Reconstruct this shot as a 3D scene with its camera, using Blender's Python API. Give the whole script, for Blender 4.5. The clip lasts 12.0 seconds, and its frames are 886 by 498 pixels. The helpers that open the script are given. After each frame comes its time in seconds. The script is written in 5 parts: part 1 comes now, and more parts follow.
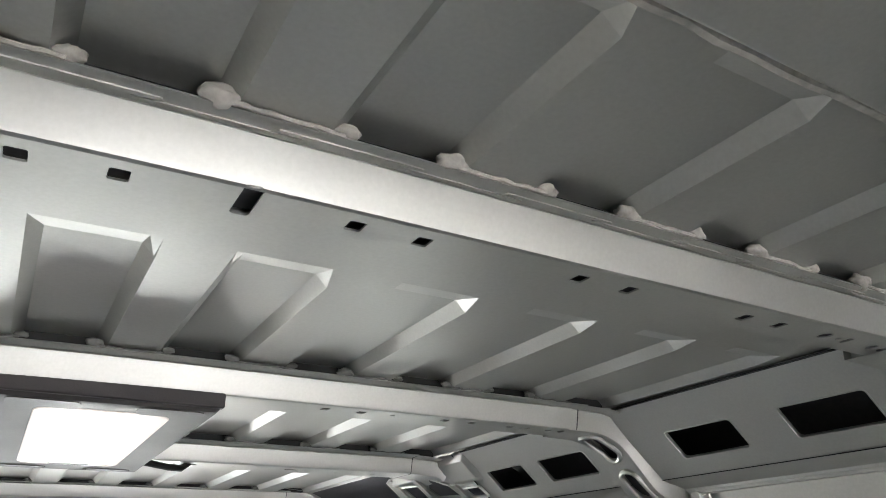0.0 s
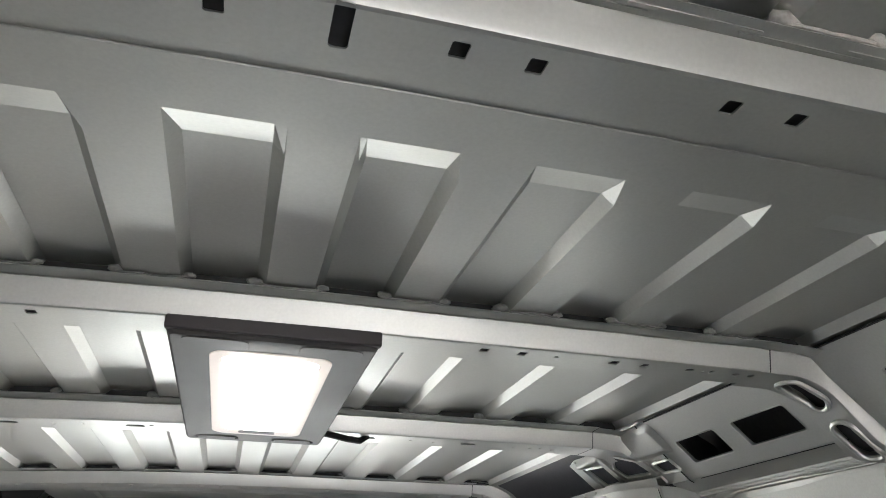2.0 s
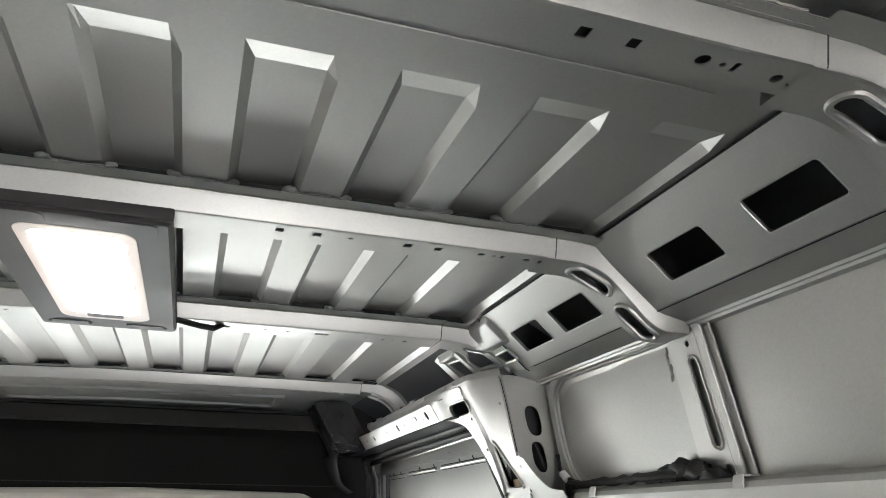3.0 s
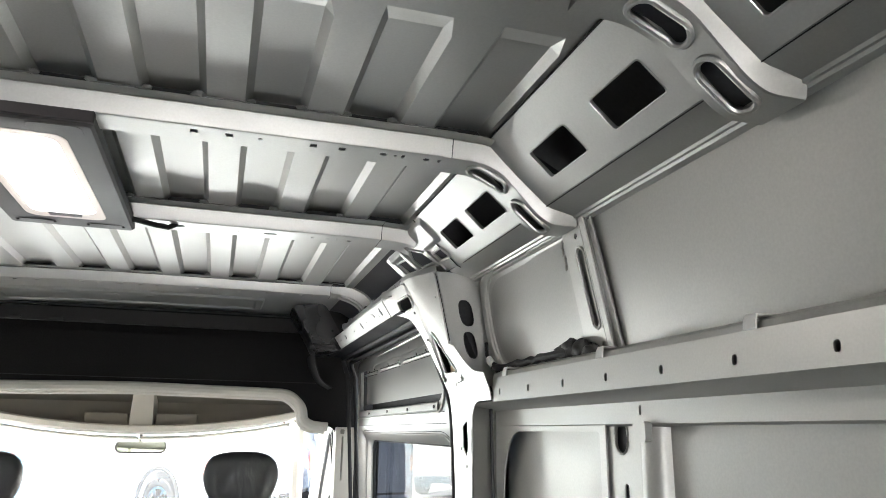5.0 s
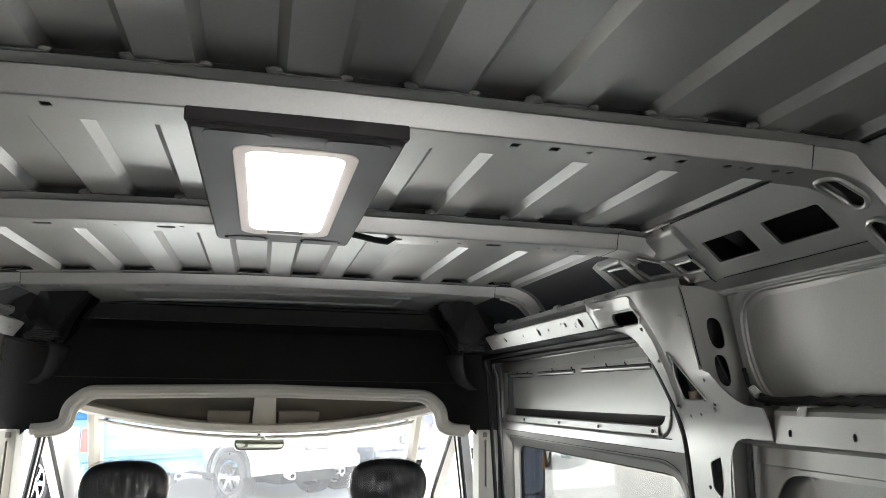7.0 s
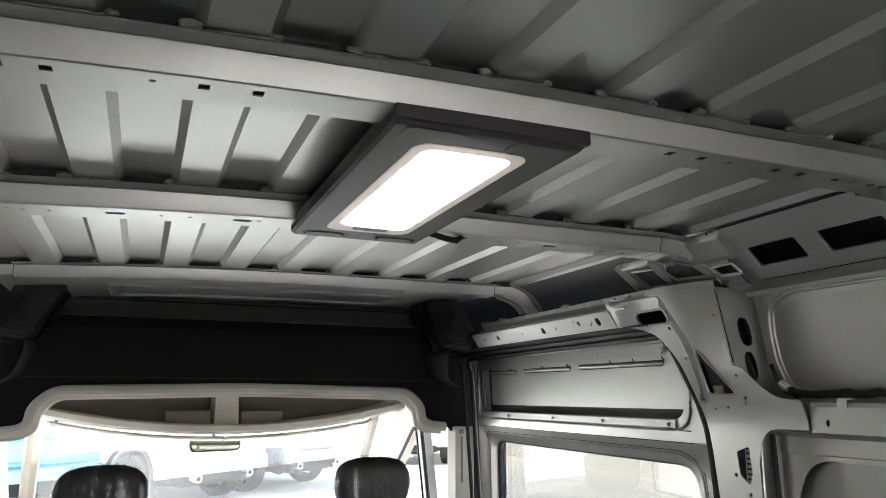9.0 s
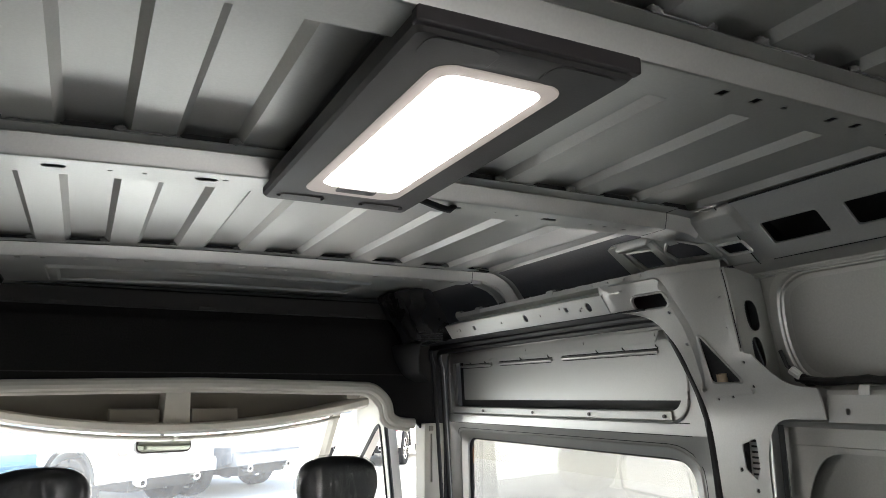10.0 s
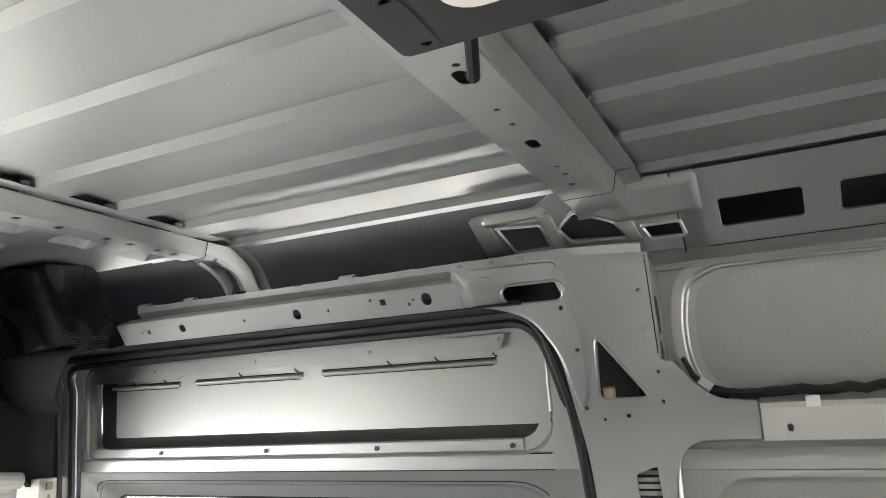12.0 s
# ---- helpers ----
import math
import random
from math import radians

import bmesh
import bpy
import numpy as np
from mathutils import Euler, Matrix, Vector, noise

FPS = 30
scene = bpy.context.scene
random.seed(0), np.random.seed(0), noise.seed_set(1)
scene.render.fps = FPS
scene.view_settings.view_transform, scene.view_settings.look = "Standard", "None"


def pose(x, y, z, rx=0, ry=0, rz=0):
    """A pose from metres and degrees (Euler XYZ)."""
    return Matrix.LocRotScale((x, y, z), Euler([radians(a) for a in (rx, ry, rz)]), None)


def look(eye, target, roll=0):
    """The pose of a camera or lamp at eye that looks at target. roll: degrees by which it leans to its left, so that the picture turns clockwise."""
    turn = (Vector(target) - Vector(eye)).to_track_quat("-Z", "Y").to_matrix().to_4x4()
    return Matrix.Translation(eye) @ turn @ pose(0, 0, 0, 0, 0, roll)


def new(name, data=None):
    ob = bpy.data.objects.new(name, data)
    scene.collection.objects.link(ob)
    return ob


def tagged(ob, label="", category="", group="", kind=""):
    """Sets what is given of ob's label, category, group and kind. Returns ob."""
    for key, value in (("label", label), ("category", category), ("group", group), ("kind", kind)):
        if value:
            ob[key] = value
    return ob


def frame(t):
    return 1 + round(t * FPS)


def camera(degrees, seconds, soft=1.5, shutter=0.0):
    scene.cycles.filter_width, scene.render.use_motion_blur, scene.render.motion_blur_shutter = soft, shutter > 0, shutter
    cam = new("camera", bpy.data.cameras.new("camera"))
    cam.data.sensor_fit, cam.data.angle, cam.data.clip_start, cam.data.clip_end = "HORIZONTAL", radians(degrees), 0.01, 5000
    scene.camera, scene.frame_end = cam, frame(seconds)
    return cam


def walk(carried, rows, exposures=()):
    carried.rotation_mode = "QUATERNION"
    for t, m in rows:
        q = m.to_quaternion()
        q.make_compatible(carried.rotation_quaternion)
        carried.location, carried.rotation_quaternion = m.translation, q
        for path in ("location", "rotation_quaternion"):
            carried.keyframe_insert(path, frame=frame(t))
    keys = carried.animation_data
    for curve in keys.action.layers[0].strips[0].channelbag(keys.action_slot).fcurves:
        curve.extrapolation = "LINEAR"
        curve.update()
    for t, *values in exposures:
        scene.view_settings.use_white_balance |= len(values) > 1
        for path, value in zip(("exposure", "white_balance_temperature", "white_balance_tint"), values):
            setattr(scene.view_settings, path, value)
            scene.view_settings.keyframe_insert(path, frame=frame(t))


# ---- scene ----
from mathutils.geometry import delaunay_2d_cdt

cam = camera(63.3, 12.0, soft=0.9)
PATH = [
    (0, (-0.09, 0.216, 1.672), (0.847, 1.778, 2.498), -1.2),
    (0.4, (-0.152, 0.26, 1.662), (0.57, 1.894, 2.561), -0.6),
    (0.5, (-0.163, 0.271, 1.660), (0.512, 1.917, 2.574), -0.7),
    (0.8, (-0.183, 0.295, 1.647), (0.355, 1.984, 2.573), -0.4),
    (1, (-0.183, 0.307, 1.629), (0.288, 2.008, 2.569), -0.2),
    (1.2, (-0.186, 0.322, 1.617), (0.263, 2.035, 2.547), -0.0),
    (1.5, (-0.163, 0.327, 1.605), (0.274, 2.046, 2.53), 0.1),
    (2, (-0.025, 0.28, 1.584), (0.452, 2.007, 2.474), 0.4),
    (2.5, (0.11, 0.178, 1.571), (0.667, 1.921, 2.379), 0.3),
    (3, (0.178, 0.175, 1.504), (0.772, 1.948, 2.213), 0.3),
    (3.5, (0.274, 0.079, 1.451), (0.895, 1.863, 2.108), 0.3),
    (5.3, (0.322, 0.023, 1.434), (0.845, 1.899, 1.89), 0.5),
    (5.5, (0.295, 0.053, 1.443), (0.79, 1.941, 1.876), 0.4),
    (6, (0.172, 0.194, 1.477), (0.652, 2.088, 1.9), 0.7),
    (6.5, (0.098, 0.258, 1.524), (0.571, 2.156, 1.941), 0.9),
    (7, (-0.026, 0.318, 1.572), (0.445, 2.22, 1.977), 0.7),
    (9, (-0.345, 0.399, 1.567), (0.403, 2.21, 1.969), 0.1),
    (9.5, (-0.359, 0.435, 1.547), (0.453, 2.217, 1.952), -0.1),
    (10, (-0.345, 0.572, 1.546), (0.524, 2.327, 1.95), -0.2),
    (10.5, (-0.355, 0.746, 1.536), (0.577, 2.467, 1.946), -0.2),
    (11, (-0.415, 0.989, 1.545), (0.761, 2.552, 1.961), -0.6),
    (11.3, (-0.443, 1.135, 1.543), (0.992, 2.46, 1.973), -1.3),
    (11.5, (-0.44, 1.222, 1.54), (1.114, 2.405, 1.97), -1.7),
    (11.6, (-0.43, 1.263, 1.539), (1.171, 2.382, 1.971), -1.9),
    (12, (-0.37, 1.399, 1.56), (1.389, 2.24, 2.008), -2.5),
]
EXPOSURES = [(0.0, 2.75), (0.5, 2.45), (1.0, 2.45), (1.5, 2.55), (2.5, 2.55), (3.5, 2.45), (5.3, 2.62), (5.5, 2.56), (6.0, 1.86), (6.5, 1.75), (7.0, 1.77), (9.0, 1.8), (10.0, 1.73), (10.5, 1.67), (11.0, 1.65), (11.5, 2.25), (12.0, 2.9)]
walk(cam, [(t, look(eye, target, roll)) for t, eye, target, roll in PATH], EXPOSURES)

# ---- world, sun and large lights ----
world = bpy.data.worlds.new("world")
scene.world = world
world.use_nodes = True
sky = world.node_tree.nodes.new("ShaderNodeTexSky")
sky.sky_type, sky.sun_disc = "NISHITA", False
sky.sun_elevation, sky.sun_rotation = radians(58), radians(262)
world.node_tree.links.new(sky.outputs[0], world.node_tree.nodes["Background"].inputs[0])
world.node_tree.nodes["Background"].inputs[1].default_value = 0.15

sun = new("sun", bpy.data.lights.new("sun", "SUN"))
sun.data.energy, sun.data.angle, sun.data.color = 5.0, radians(0.5), (1.0, 0.95, 0.88)
sun.matrix_world = look((0, 0, 0), (-math.sin(radians(262)) * math.cos(radians(58)), -math.cos(radians(262)) * math.cos(radians(58)), -math.sin(radians(58))))

REAR_Y = -1.75


def window_light(name, w, h, watts, m, color):
    lamp = new(name, bpy.data.lights.new(name, "AREA"))
    lamp.data.shape, lamp.data.size, lamp.data.size_y = "RECTANGLE", w, h
    lamp.data.energy, lamp.data.color = watts, color
    lamp.matrix_world = m
    return lamp


# lamps added for daylight at the rear opening, windscreen and sliding door's window
window_light("rear_daylight", 0.66, 0.9, 0.6, look((0.38, REAR_Y - 0.06, 0.55), (0.2, 0, 1.6)), (1.0, 0.92, 0.87))
window_light("windscreen_daylight", 1.4, 0.5, 4.9, look((0, 4.15, 1.30), (0, 2.5, 1.3)), (0.95, 0.99, 0.97))
window_light("side_daylight", 1.05, 0.6, 0.12, look((1.02, 2.4, 1.1), (0, 2.2, 1.2)), (0.95, 0.98, 1.0))


# ---- materials ----
def material(name, color, rough=0.5, metal=0.0, vary=0.12, grain=60.0, bump=0.05, coat=0.0, stain=3.0, spec=0.5):
    m = bpy.data.materials.new(name)
    m.use_nodes = True
    nt = m.node_tree
    b = nt.nodes["Principled BSDF"]
    b.inputs["Roughness"].default_value = rough
    b.inputs["Metallic"].default_value = metal
    b.inputs["Coat Weight"].default_value = coat
    b.inputs["Specular IOR Level"].default_value = spec
    tc = nt.nodes.new("ShaderNodeTexCoord")
    n1 = nt.nodes.new("ShaderNodeTexNoise")
    n1.inputs["Scale"].default_value, n1.inputs["Detail"].default_value = grain, 4
    n2 = nt.nodes.new("ShaderNodeTexNoise")
    n2.inputs["Scale"].default_value, n2.inputs["Detail"].default_value = stain, 3
    for n in (n1, n2):
        nt.links.new(tc.outputs["Object"], n.inputs["Vector"])
    add = nt.nodes.new("ShaderNodeMath")
    add.operation = "ADD"
    nt.links.new(n1.outputs["Fac"], add.inputs[0])
    nt.links.new(n2.outputs["Fac"], add.inputs[1])
    ramp = nt.nodes.new("ShaderNodeMapRange")
    ramp.inputs["From Min"].default_value, ramp.inputs["From Max"].default_value = 0.7, 1.3
    ramp.inputs["To Min"].default_value, ramp.inputs["To Max"].default_value = 1 - vary, 1 + vary
    nt.links.new(add.outputs[0], ramp.inputs["Value"])
    mul = nt.nodes.new("ShaderNodeVectorMath")
    mul.operation = "SCALE"
    mul.inputs[0].default_value = color
    nt.links.new(ramp.outputs[0], mul.inputs["Scale"])
    nt.links.new(mul.outputs[0], b.inputs["Base Color"])
    r2 = nt.nodes.new("ShaderNodeMapRange")
    r2.inputs["From Min"].default_value, r2.inputs["From Max"].default_value = 0.3, 0.7
    r2.inputs["To Min"].default_value, r2.inputs["To Max"].default_value = max(rough - 0.07, 0.02), min(rough + 0.07, 1)
    nt.links.new(n2.outputs["Fac"], r2.inputs["Value"])
    nt.links.new(r2.outputs[0], b.inputs["Roughness"])
    if bump:
        bp = nt.nodes.new("ShaderNodeBump")
        bp.inputs["Strength"].default_value, bp.inputs["Distance"].default_value = bump, 0.002
        nt.links.new(n1.outputs["Fac"], bp.inputs["Height"])
        nt.links.new(bp.outputs[0], b.inputs["Normal"])
    return m


SILVER = material("silver_paint", (0.523, 0.522, 0.50), 0.42, 0.89, 0.05, 300, 0.02, 0.0, 2.5)
# dark coat that also puts the shade of hollows into the colour
PRIMER_AND_SHADE = material("primer_and_shade", (0.075, 0.076, 0.08), 0.5, 0.1, 0.15, 150, 0.05, 0.0, 4, 0.3)
SILVER_IN = material("silver_paint_thin", (0.46, 0.46, 0.44), 0.45, 0.8, 0.06, 250, 0.03, 0.0, 4)
SEALER = material("sealer", (0.42, 0.40, 0.365), 0.8, 0.0, 0.35, 120, 0.5, 0.0, 9)
SEALER_GREY = material("painted_sealer", (0.2, 0.2, 0.19), 0.6, 0.2, 0.3, 120, 0.5, 0.0, 9)
PLASTIC_GREY = material("lamp_plastic", (0.056, 0.052, 0.051), 0.55, 0.0, 0.08, 500, 0.12, 0.0, 5)
PLASTIC_DARK = material("lamp_plastic_dark", (0.055, 0.048, 0.05), 0.5, 0.0, 0.08, 500, 0.12, 0.0, 5)
BLACK = material("black_trim", (0.0085, 0.0085, 0.0086), 0.55, 0.0, 0.15, 400, 0.2, 0.0, 4)
RUBBER = material("rubber", (0.012, 0.012, 0.012), 0.6, 0.0, 0.15, 200, 0.1, 0.0, 6)
STRIP = material("grey_strip", (0.035, 0.033, 0.032), 0.85, 0.0, 0.12, 200, 0.2, 0.0, 5)
FELT = material("charcoal_board", (0.015, 0.0142, 0.0136), 0.9, 0.0, 0.25, 180, 0.5, 0.0, 3, 0.15)
BEIGE = material("beige_trim", (0.66, 0.63, 0.56), 0.6, 0.0, 0.05, 500, 0.08, 0.0, 3)
BEIGE_DARK = material("beige_cloth", (0.30, 0.275, 0.235), 0.8, 0.0, 0.08, 400, 0.15, 0.0, 3)
SEAT = material("seat_cloth", (0.02, 0.02, 0.022), 0.7, 0.0, 0.2, 200, 0.2, 0.0, 4)
CLIP = material("clip_plastic", (0.75, 0.75, 0.73), 0.5, 0.0, 0.05, 200, 0.05)
FILM_BLACK = material("black_film", (0.006, 0.006, 0.0065), 0.28, 0.0, 0.2, 35, 0.6, 0.0, 8)
FOAM = material("foam", (0.62, 0.5, 0.36), 0.9, 0.0, 0.15, 150, 0.4)
# tone of an unseen board added on the left to bounce light
BOUNCE_BOARD = material("bounce_board", (0.52, 0.515, 0.50), 0.6, 0.0, 0.1, 40, 0.1)
CHROME = material("chrome", (0.75, 0.75, 0.75), 0.12, 1.0, 0.03, 100, 0.0)
FLOOR = material("floor_steel", (0.34, 0.34, 0.335), 0.6, 0.0, 0.2, 90, 0.2)
GROUND = material("ground_concrete", (0.78, 0.76, 0.72), 0.9, 0.0, 0.1, 6, 0.2, 0.0, 0.3)
WALL_OUT = material("outside_wall", (0.85, 0.82, 0.75), 0.9, 0.0, 0.06, 5, 0.1, 0.0, 0.4)
CAR_BLUE = material("car_blue", (0.17, 0.40, 0.56), 0.3, 0.0, 0.03, 50, 0.0, 0.8)
CAR_WHITE = material("car_white", (0.78, 0.78, 0.77), 0.3, 0.0, 0.03, 50, 0.0, 0.8)
CAR_GREY = material("car_grey", (0.22, 0.24, 0.27), 0.3, 0.1, 0.03, 50, 0.0, 0.8)
CAR_GLASS = material("car_glass", (0.22, 0.25, 0.27), 0.15, 0.0, 0.03, 50, 0.0, 0.5)
RED = material("tail_red", (0.5, 0.12, 0.10), 0.3, 0.0, 0.03, 50, 0.0, 0.5)
AMBER = material("amber_plastic", (0.6, 0.2, 0.04), 0.3, 0.0, 0.03, 50, 0.0, 0.5)
TYRE = material("tyre", (0.02, 0.02, 0.02), 0.85, 0.0, 0.2, 60, 0.2)
PAPER = material("label_paper", (0.8, 0.8, 0.78), 0.7, 0.0, 0.03, 100, 0.0)
INK = material("ink", (0.03, 0.03, 0.03), 0.7, 0.0, 0.0, 100, 0.0)


def glass_material(name, color, rough=0.0, gloss=0.05, veil=0.0):
    m = bpy.data.materials.new(name)
    m.use_nodes = True
    nt = m.node_tree
    nt.nodes.clear()
    out = nt.nodes.new("ShaderNodeOutputMaterial")
    t = nt.nodes.new("ShaderNodeBsdfTransparent")
    t.inputs[0].default_value = (*color, 1)
    g = nt.nodes.new("ShaderNodeBsdfGlossy")
    g.inputs["Roughness"].default_value = rough
    mix = nt.nodes.new("ShaderNodeMixShader")
    mix.inputs[0].default_value = gloss
    nt.links.new(t.outputs[0], mix.inputs[1])
    nt.links.new(g.outputs[0], mix.inputs[2])
    # noisy translucent share mixed in, which pales the view behind the pane
    film = nt.nodes.new("ShaderNodeMixShader")
    d = nt.nodes.new("ShaderNodeBsdfTranslucent")
    d.inputs[0].default_value = (0.9, 0.9, 0.88, 1)
    n = nt.nodes.new("ShaderNodeTexNoise")
    n.inputs["Scale"].default_value, n.inputs["Detail"].default_value = 2.5, 5
    r = nt.nodes.new("ShaderNodeMapRange")
    r.inputs["From Min"].default_value, r.inputs["From Max"].default_value = 0.3, 0.7
    r.inputs["To Min"].default_value, r.inputs["To Max"].default_value = veil * 0.5, veil * 1.5
    nt.links.new(n.outputs["Fac"], r.inputs["Value"])
    nt.links.new(r.outputs[0], film.inputs[0])
    nt.links.new(mix.outputs[0], film.inputs[1])
    nt.links.new(d.outputs[0], film.inputs[2])
    nt.links.new((film if veil else mix).outputs[0], out.inputs[0])
    return m


GLASS = glass_material("window_glass", (0.93, 0.96, 0.95), 0.0, 0.05, 0.05)
FILM = glass_material("clear_film", (0.88, 0.88, 0.88), 0.16, 0.06)
DOOR_GLASS = glass_material("tinted_glass", (0.38, 0.39, 0.385), 0.0, 0.05)
MIRROR = material("mirror_glass", (0.42, 0.45, 0.43), 0.02, 1.0, 0.0, 10, 0.0)
# dark blue of the reflected sky put into the mirror's colour
MIRROR_SKY_TONE = material("sky_tone_mirror_glass", (0.085, 0.10, 0.145), 0.03, 1.0, 0.0, 10, 0.0)


def emitter(name, color, strength):
    m = bpy.data.materials.new(name)
    m.use_nodes = True
    b = m.node_tree.nodes["Principled BSDF"]
    b.inputs["Base Color"].default_value = (0.8, 0.8, 0.8, 1)
    b.inputs["Emission Color"].default_value = (*color, 1)
    b.inputs["Emission Strength"].default_value = strength
    return m


LAMP_RIM = emitter("lamp_rim", (1.0, 0.86, 0.76), 0.07)
LAMP_RIM.node_tree.nodes["Principled BSDF"].inputs["Base Color"].default_value = (0.4, 0.37, 0.35, 1)
LAMP_GLOW = emitter("lamp_lens", (1.0, 0.95, 0.90), 5.0)


# ---- mesh helpers ----
def part(name, bm, mat, parent=None, label="", bevel=0.0, smooth=True, sharp=32):
    bmesh.ops.remove_doubles(bm, verts=bm.verts, dist=1e-6)
    bmesh.ops.recalc_face_normals(bm, faces=bm.faces)
    me = bpy.data.meshes.new(name)
    bm.to_mesh(me)
    bm.free()
    me.materials.append(mat)
    if smooth:
        me.shade_smooth()
        me.set_sharp_from_angle(angle=radians(sharp))
    ob = new(name, me)
    if parent is not None:
        ob.parent = parent
    if bevel:
        mod = ob.modifiers.new("edge", "BEVEL")
        mod.width, mod.segments, mod.limit_method, mod.angle_limit = bevel, 2, "ANGLE", radians(40)
    if label:
        tagged(ob, label)
    return ob


def empty(name, label, category, at=(0, 0, 0), group="", kind=""):
    ob = new(name)
    ob.location = at
    ob.empty_display_size = 0.1
    return tagged(ob, label, category, group, kind)


def rr(cx, cy, w, h, r, n=4, turn=0.0):
    """A rounded rectangle's loop."""
    r = min(r, w / 2 - 1e-5, h / 2 - 1e-5)
    pts = []
    for sx, sy, a0 in ((1, 1, 0), (-1, 1, 90), (-1, -1, 180), (1, -1, 270)):
        for i in range(n + 1):
            a = radians(a0 + 90 * i / n)
            pts.append((sx * (w / 2 - r) + r * math.cos(a), sy * (h / 2 - r) + r * math.sin(a)))
    c, s = math.cos(radians(turn)), math.sin(radians(turn))
    return [(cx + x * c - y * s, cy + x * s + y * c) for x, y in pts]


def round_loop(pts, r, n=4):
    """A polygon with rounded corners; r one radius or one for each corner."""
    out = []
    k = len(pts)
    rs = r if isinstance(r, (list, tuple)) else [r] * k
    for i in range(k):
        p = Vector(pts[i])
        a, b = (Vector(pts[i - 1]) - p), (Vector(pts[(i + 1) % k]) - p)
        d = min(rs[i], a.length * 0.48, b.length * 0.48)
        if d < 1e-5:
            out.append(tuple(p))
            continue
        p0, p1 = p + a.normalized() * d, p + b.normalized() * d
        for j in range(n + 1):
            t = j / n
            q = p0 * (1 - t) ** 2 + p * (2 * t * (1 - t)) + p1 * t**2
            out.append(tuple(q))
    return out


def filled(outer, holes):
    """Points, triangles and loops of a flat outline with holes."""
    pts, edges, loops = [], [], []
    for loop in [outer, *holes]:
        n = len(pts)
        pts += [Vector(p[:2]) for p in loop]
        loops.append(list(range(n, len(pts))))
        edges += [(n + i, n + (i + 1) % len(loop)) for i in range(len(loop))]
    co, _, tris, origin, _, _ = delaunay_2d_cdt(pts, edges, [], 0, 1e-7)
    where = {}
    for i, olds in enumerate(origin):
        for k in olds:
            where[k] = i

    def inside(p, loop):
        hit = False
        for i in range(len(loop)):
            (x0, y0), (x1, y1) = loop[i - 1][:2], loop[i][:2]
            if (y0 > p.y) != (y1 > p.y) and p.x < x0 + (p.y - y0) * (x1 - x0) / (y1 - y0):
                hit = not hit
        return hit

    keep = []
    for t in tris:
        c = (co[t[0]] + co[t[1]] + co[t[2]]) / 3
        if inside(c, outer) and not any(inside(c, h) for h in holes):
            keep.append(t)
    return [(p.x, p.y) for p in co], keep, [[where[k] for k in loop] for loop in loops]


def add_plate(bm, outer, holes, thick, f):
    """A flat sheet with holes; f maps (u, v, w) to the world."""
    uv, tris, loops = filled(outer, holes)
    lo = [bm.verts.new(f(u, v, 0)) for u, v in uv]
    hi = [bm.verts.new(f(u, v, thick)) for u, v in uv]
    for t in tris:
        bm.faces.new([lo[i] for i in t])
        bm.faces.new([hi[i] for i in reversed(t)])
    for loop in loops:
        for i in range(len(loop)):
            a, b = loop[i - 1], loop[i]
            if a != b:
                bm.faces.new((lo[a], lo[b], hi[b], hi[a]))
    return bm


def add_sheet(bm, outer, holes, thick, f, cuts):
    """A sheet with holes that can bend: cut across at the given u or v before it is mapped."""
    flat = bmesh.new()
    uv, tris, _ = filled(outer, holes)
    vs = [flat.verts.new((u, v, 0)) for u, v in uv]
    for t in tris:
        flat.faces.new([vs[i] for i in t])
    for axis, c in cuts:
        bmesh.ops.bisect_plane(flat, geom=flat.verts[:] + flat.edges[:] + flat.faces[:], plane_co=(c, c, 0), plane_no=(1, 0, 0) if axis == "u" else (0, 1, 0))
    made = bmesh.ops.extrude_face_region(flat, geom=flat.faces[:])
    for v in made["geom"]:
        if isinstance(v, bmesh.types.BMVert):
            v.co.z = thick
    flat.verts.index_update()
    vs = [bm.verts.new(f(*v.co)) for v in flat.verts]
    for fa in flat.faces:
        bm.faces.new([vs[v.index] for v in fa.verts])
    flat.free()
    return bm


def add_prism(bm, loop, w0, w1, f):
    return add_plate(bm, loop, [], 1.0, lambda u, v, w: f(u, v, w0 + (w1 - w0) * w))


def add_ribbon(bm, pts, thick, w0, w1, f):
    """A bent sheet: an open line of (u, v) with a thickness to its left, drawn out along w."""
    offs = []
    for i in range(len(pts)):
        a = Vector(pts[max(i - 1, 0)])
        b = Vector(pts[min(i + 1, len(pts) - 1)])
        d = (b - a).normalized()
        offs.append(tuple(Vector(pts[i]) + Vector((-d.y, d.x)) * thick))
    rows = []
    for w in (w0, w1):
        rows.append(([bm.verts.new(f(*p, w)) for p in pts], [bm.verts.new(f(*p, w)) for p in offs]))
    (a0, b0), (a1, b1) = rows
    for i in range(len(pts) - 1):
        bm.faces.new((a0[i], a0[i + 1], a1[i + 1], a1[i]))
        bm.faces.new((b0[i + 1], b0[i], b1[i], b1[i + 1]))
        bm.faces.new((a0[i], b0[i], b0[i + 1], a0[i + 1]))
        bm.faces.new((a1[i + 1], b1[i + 1], b1[i], a1[i]))
    bm.faces.new((a0[0], a1[0], b1[0], b0[0]))
    bm.faces.new((a0[-1], b0[-1], b1[-1], a1[-1]))
    return bm


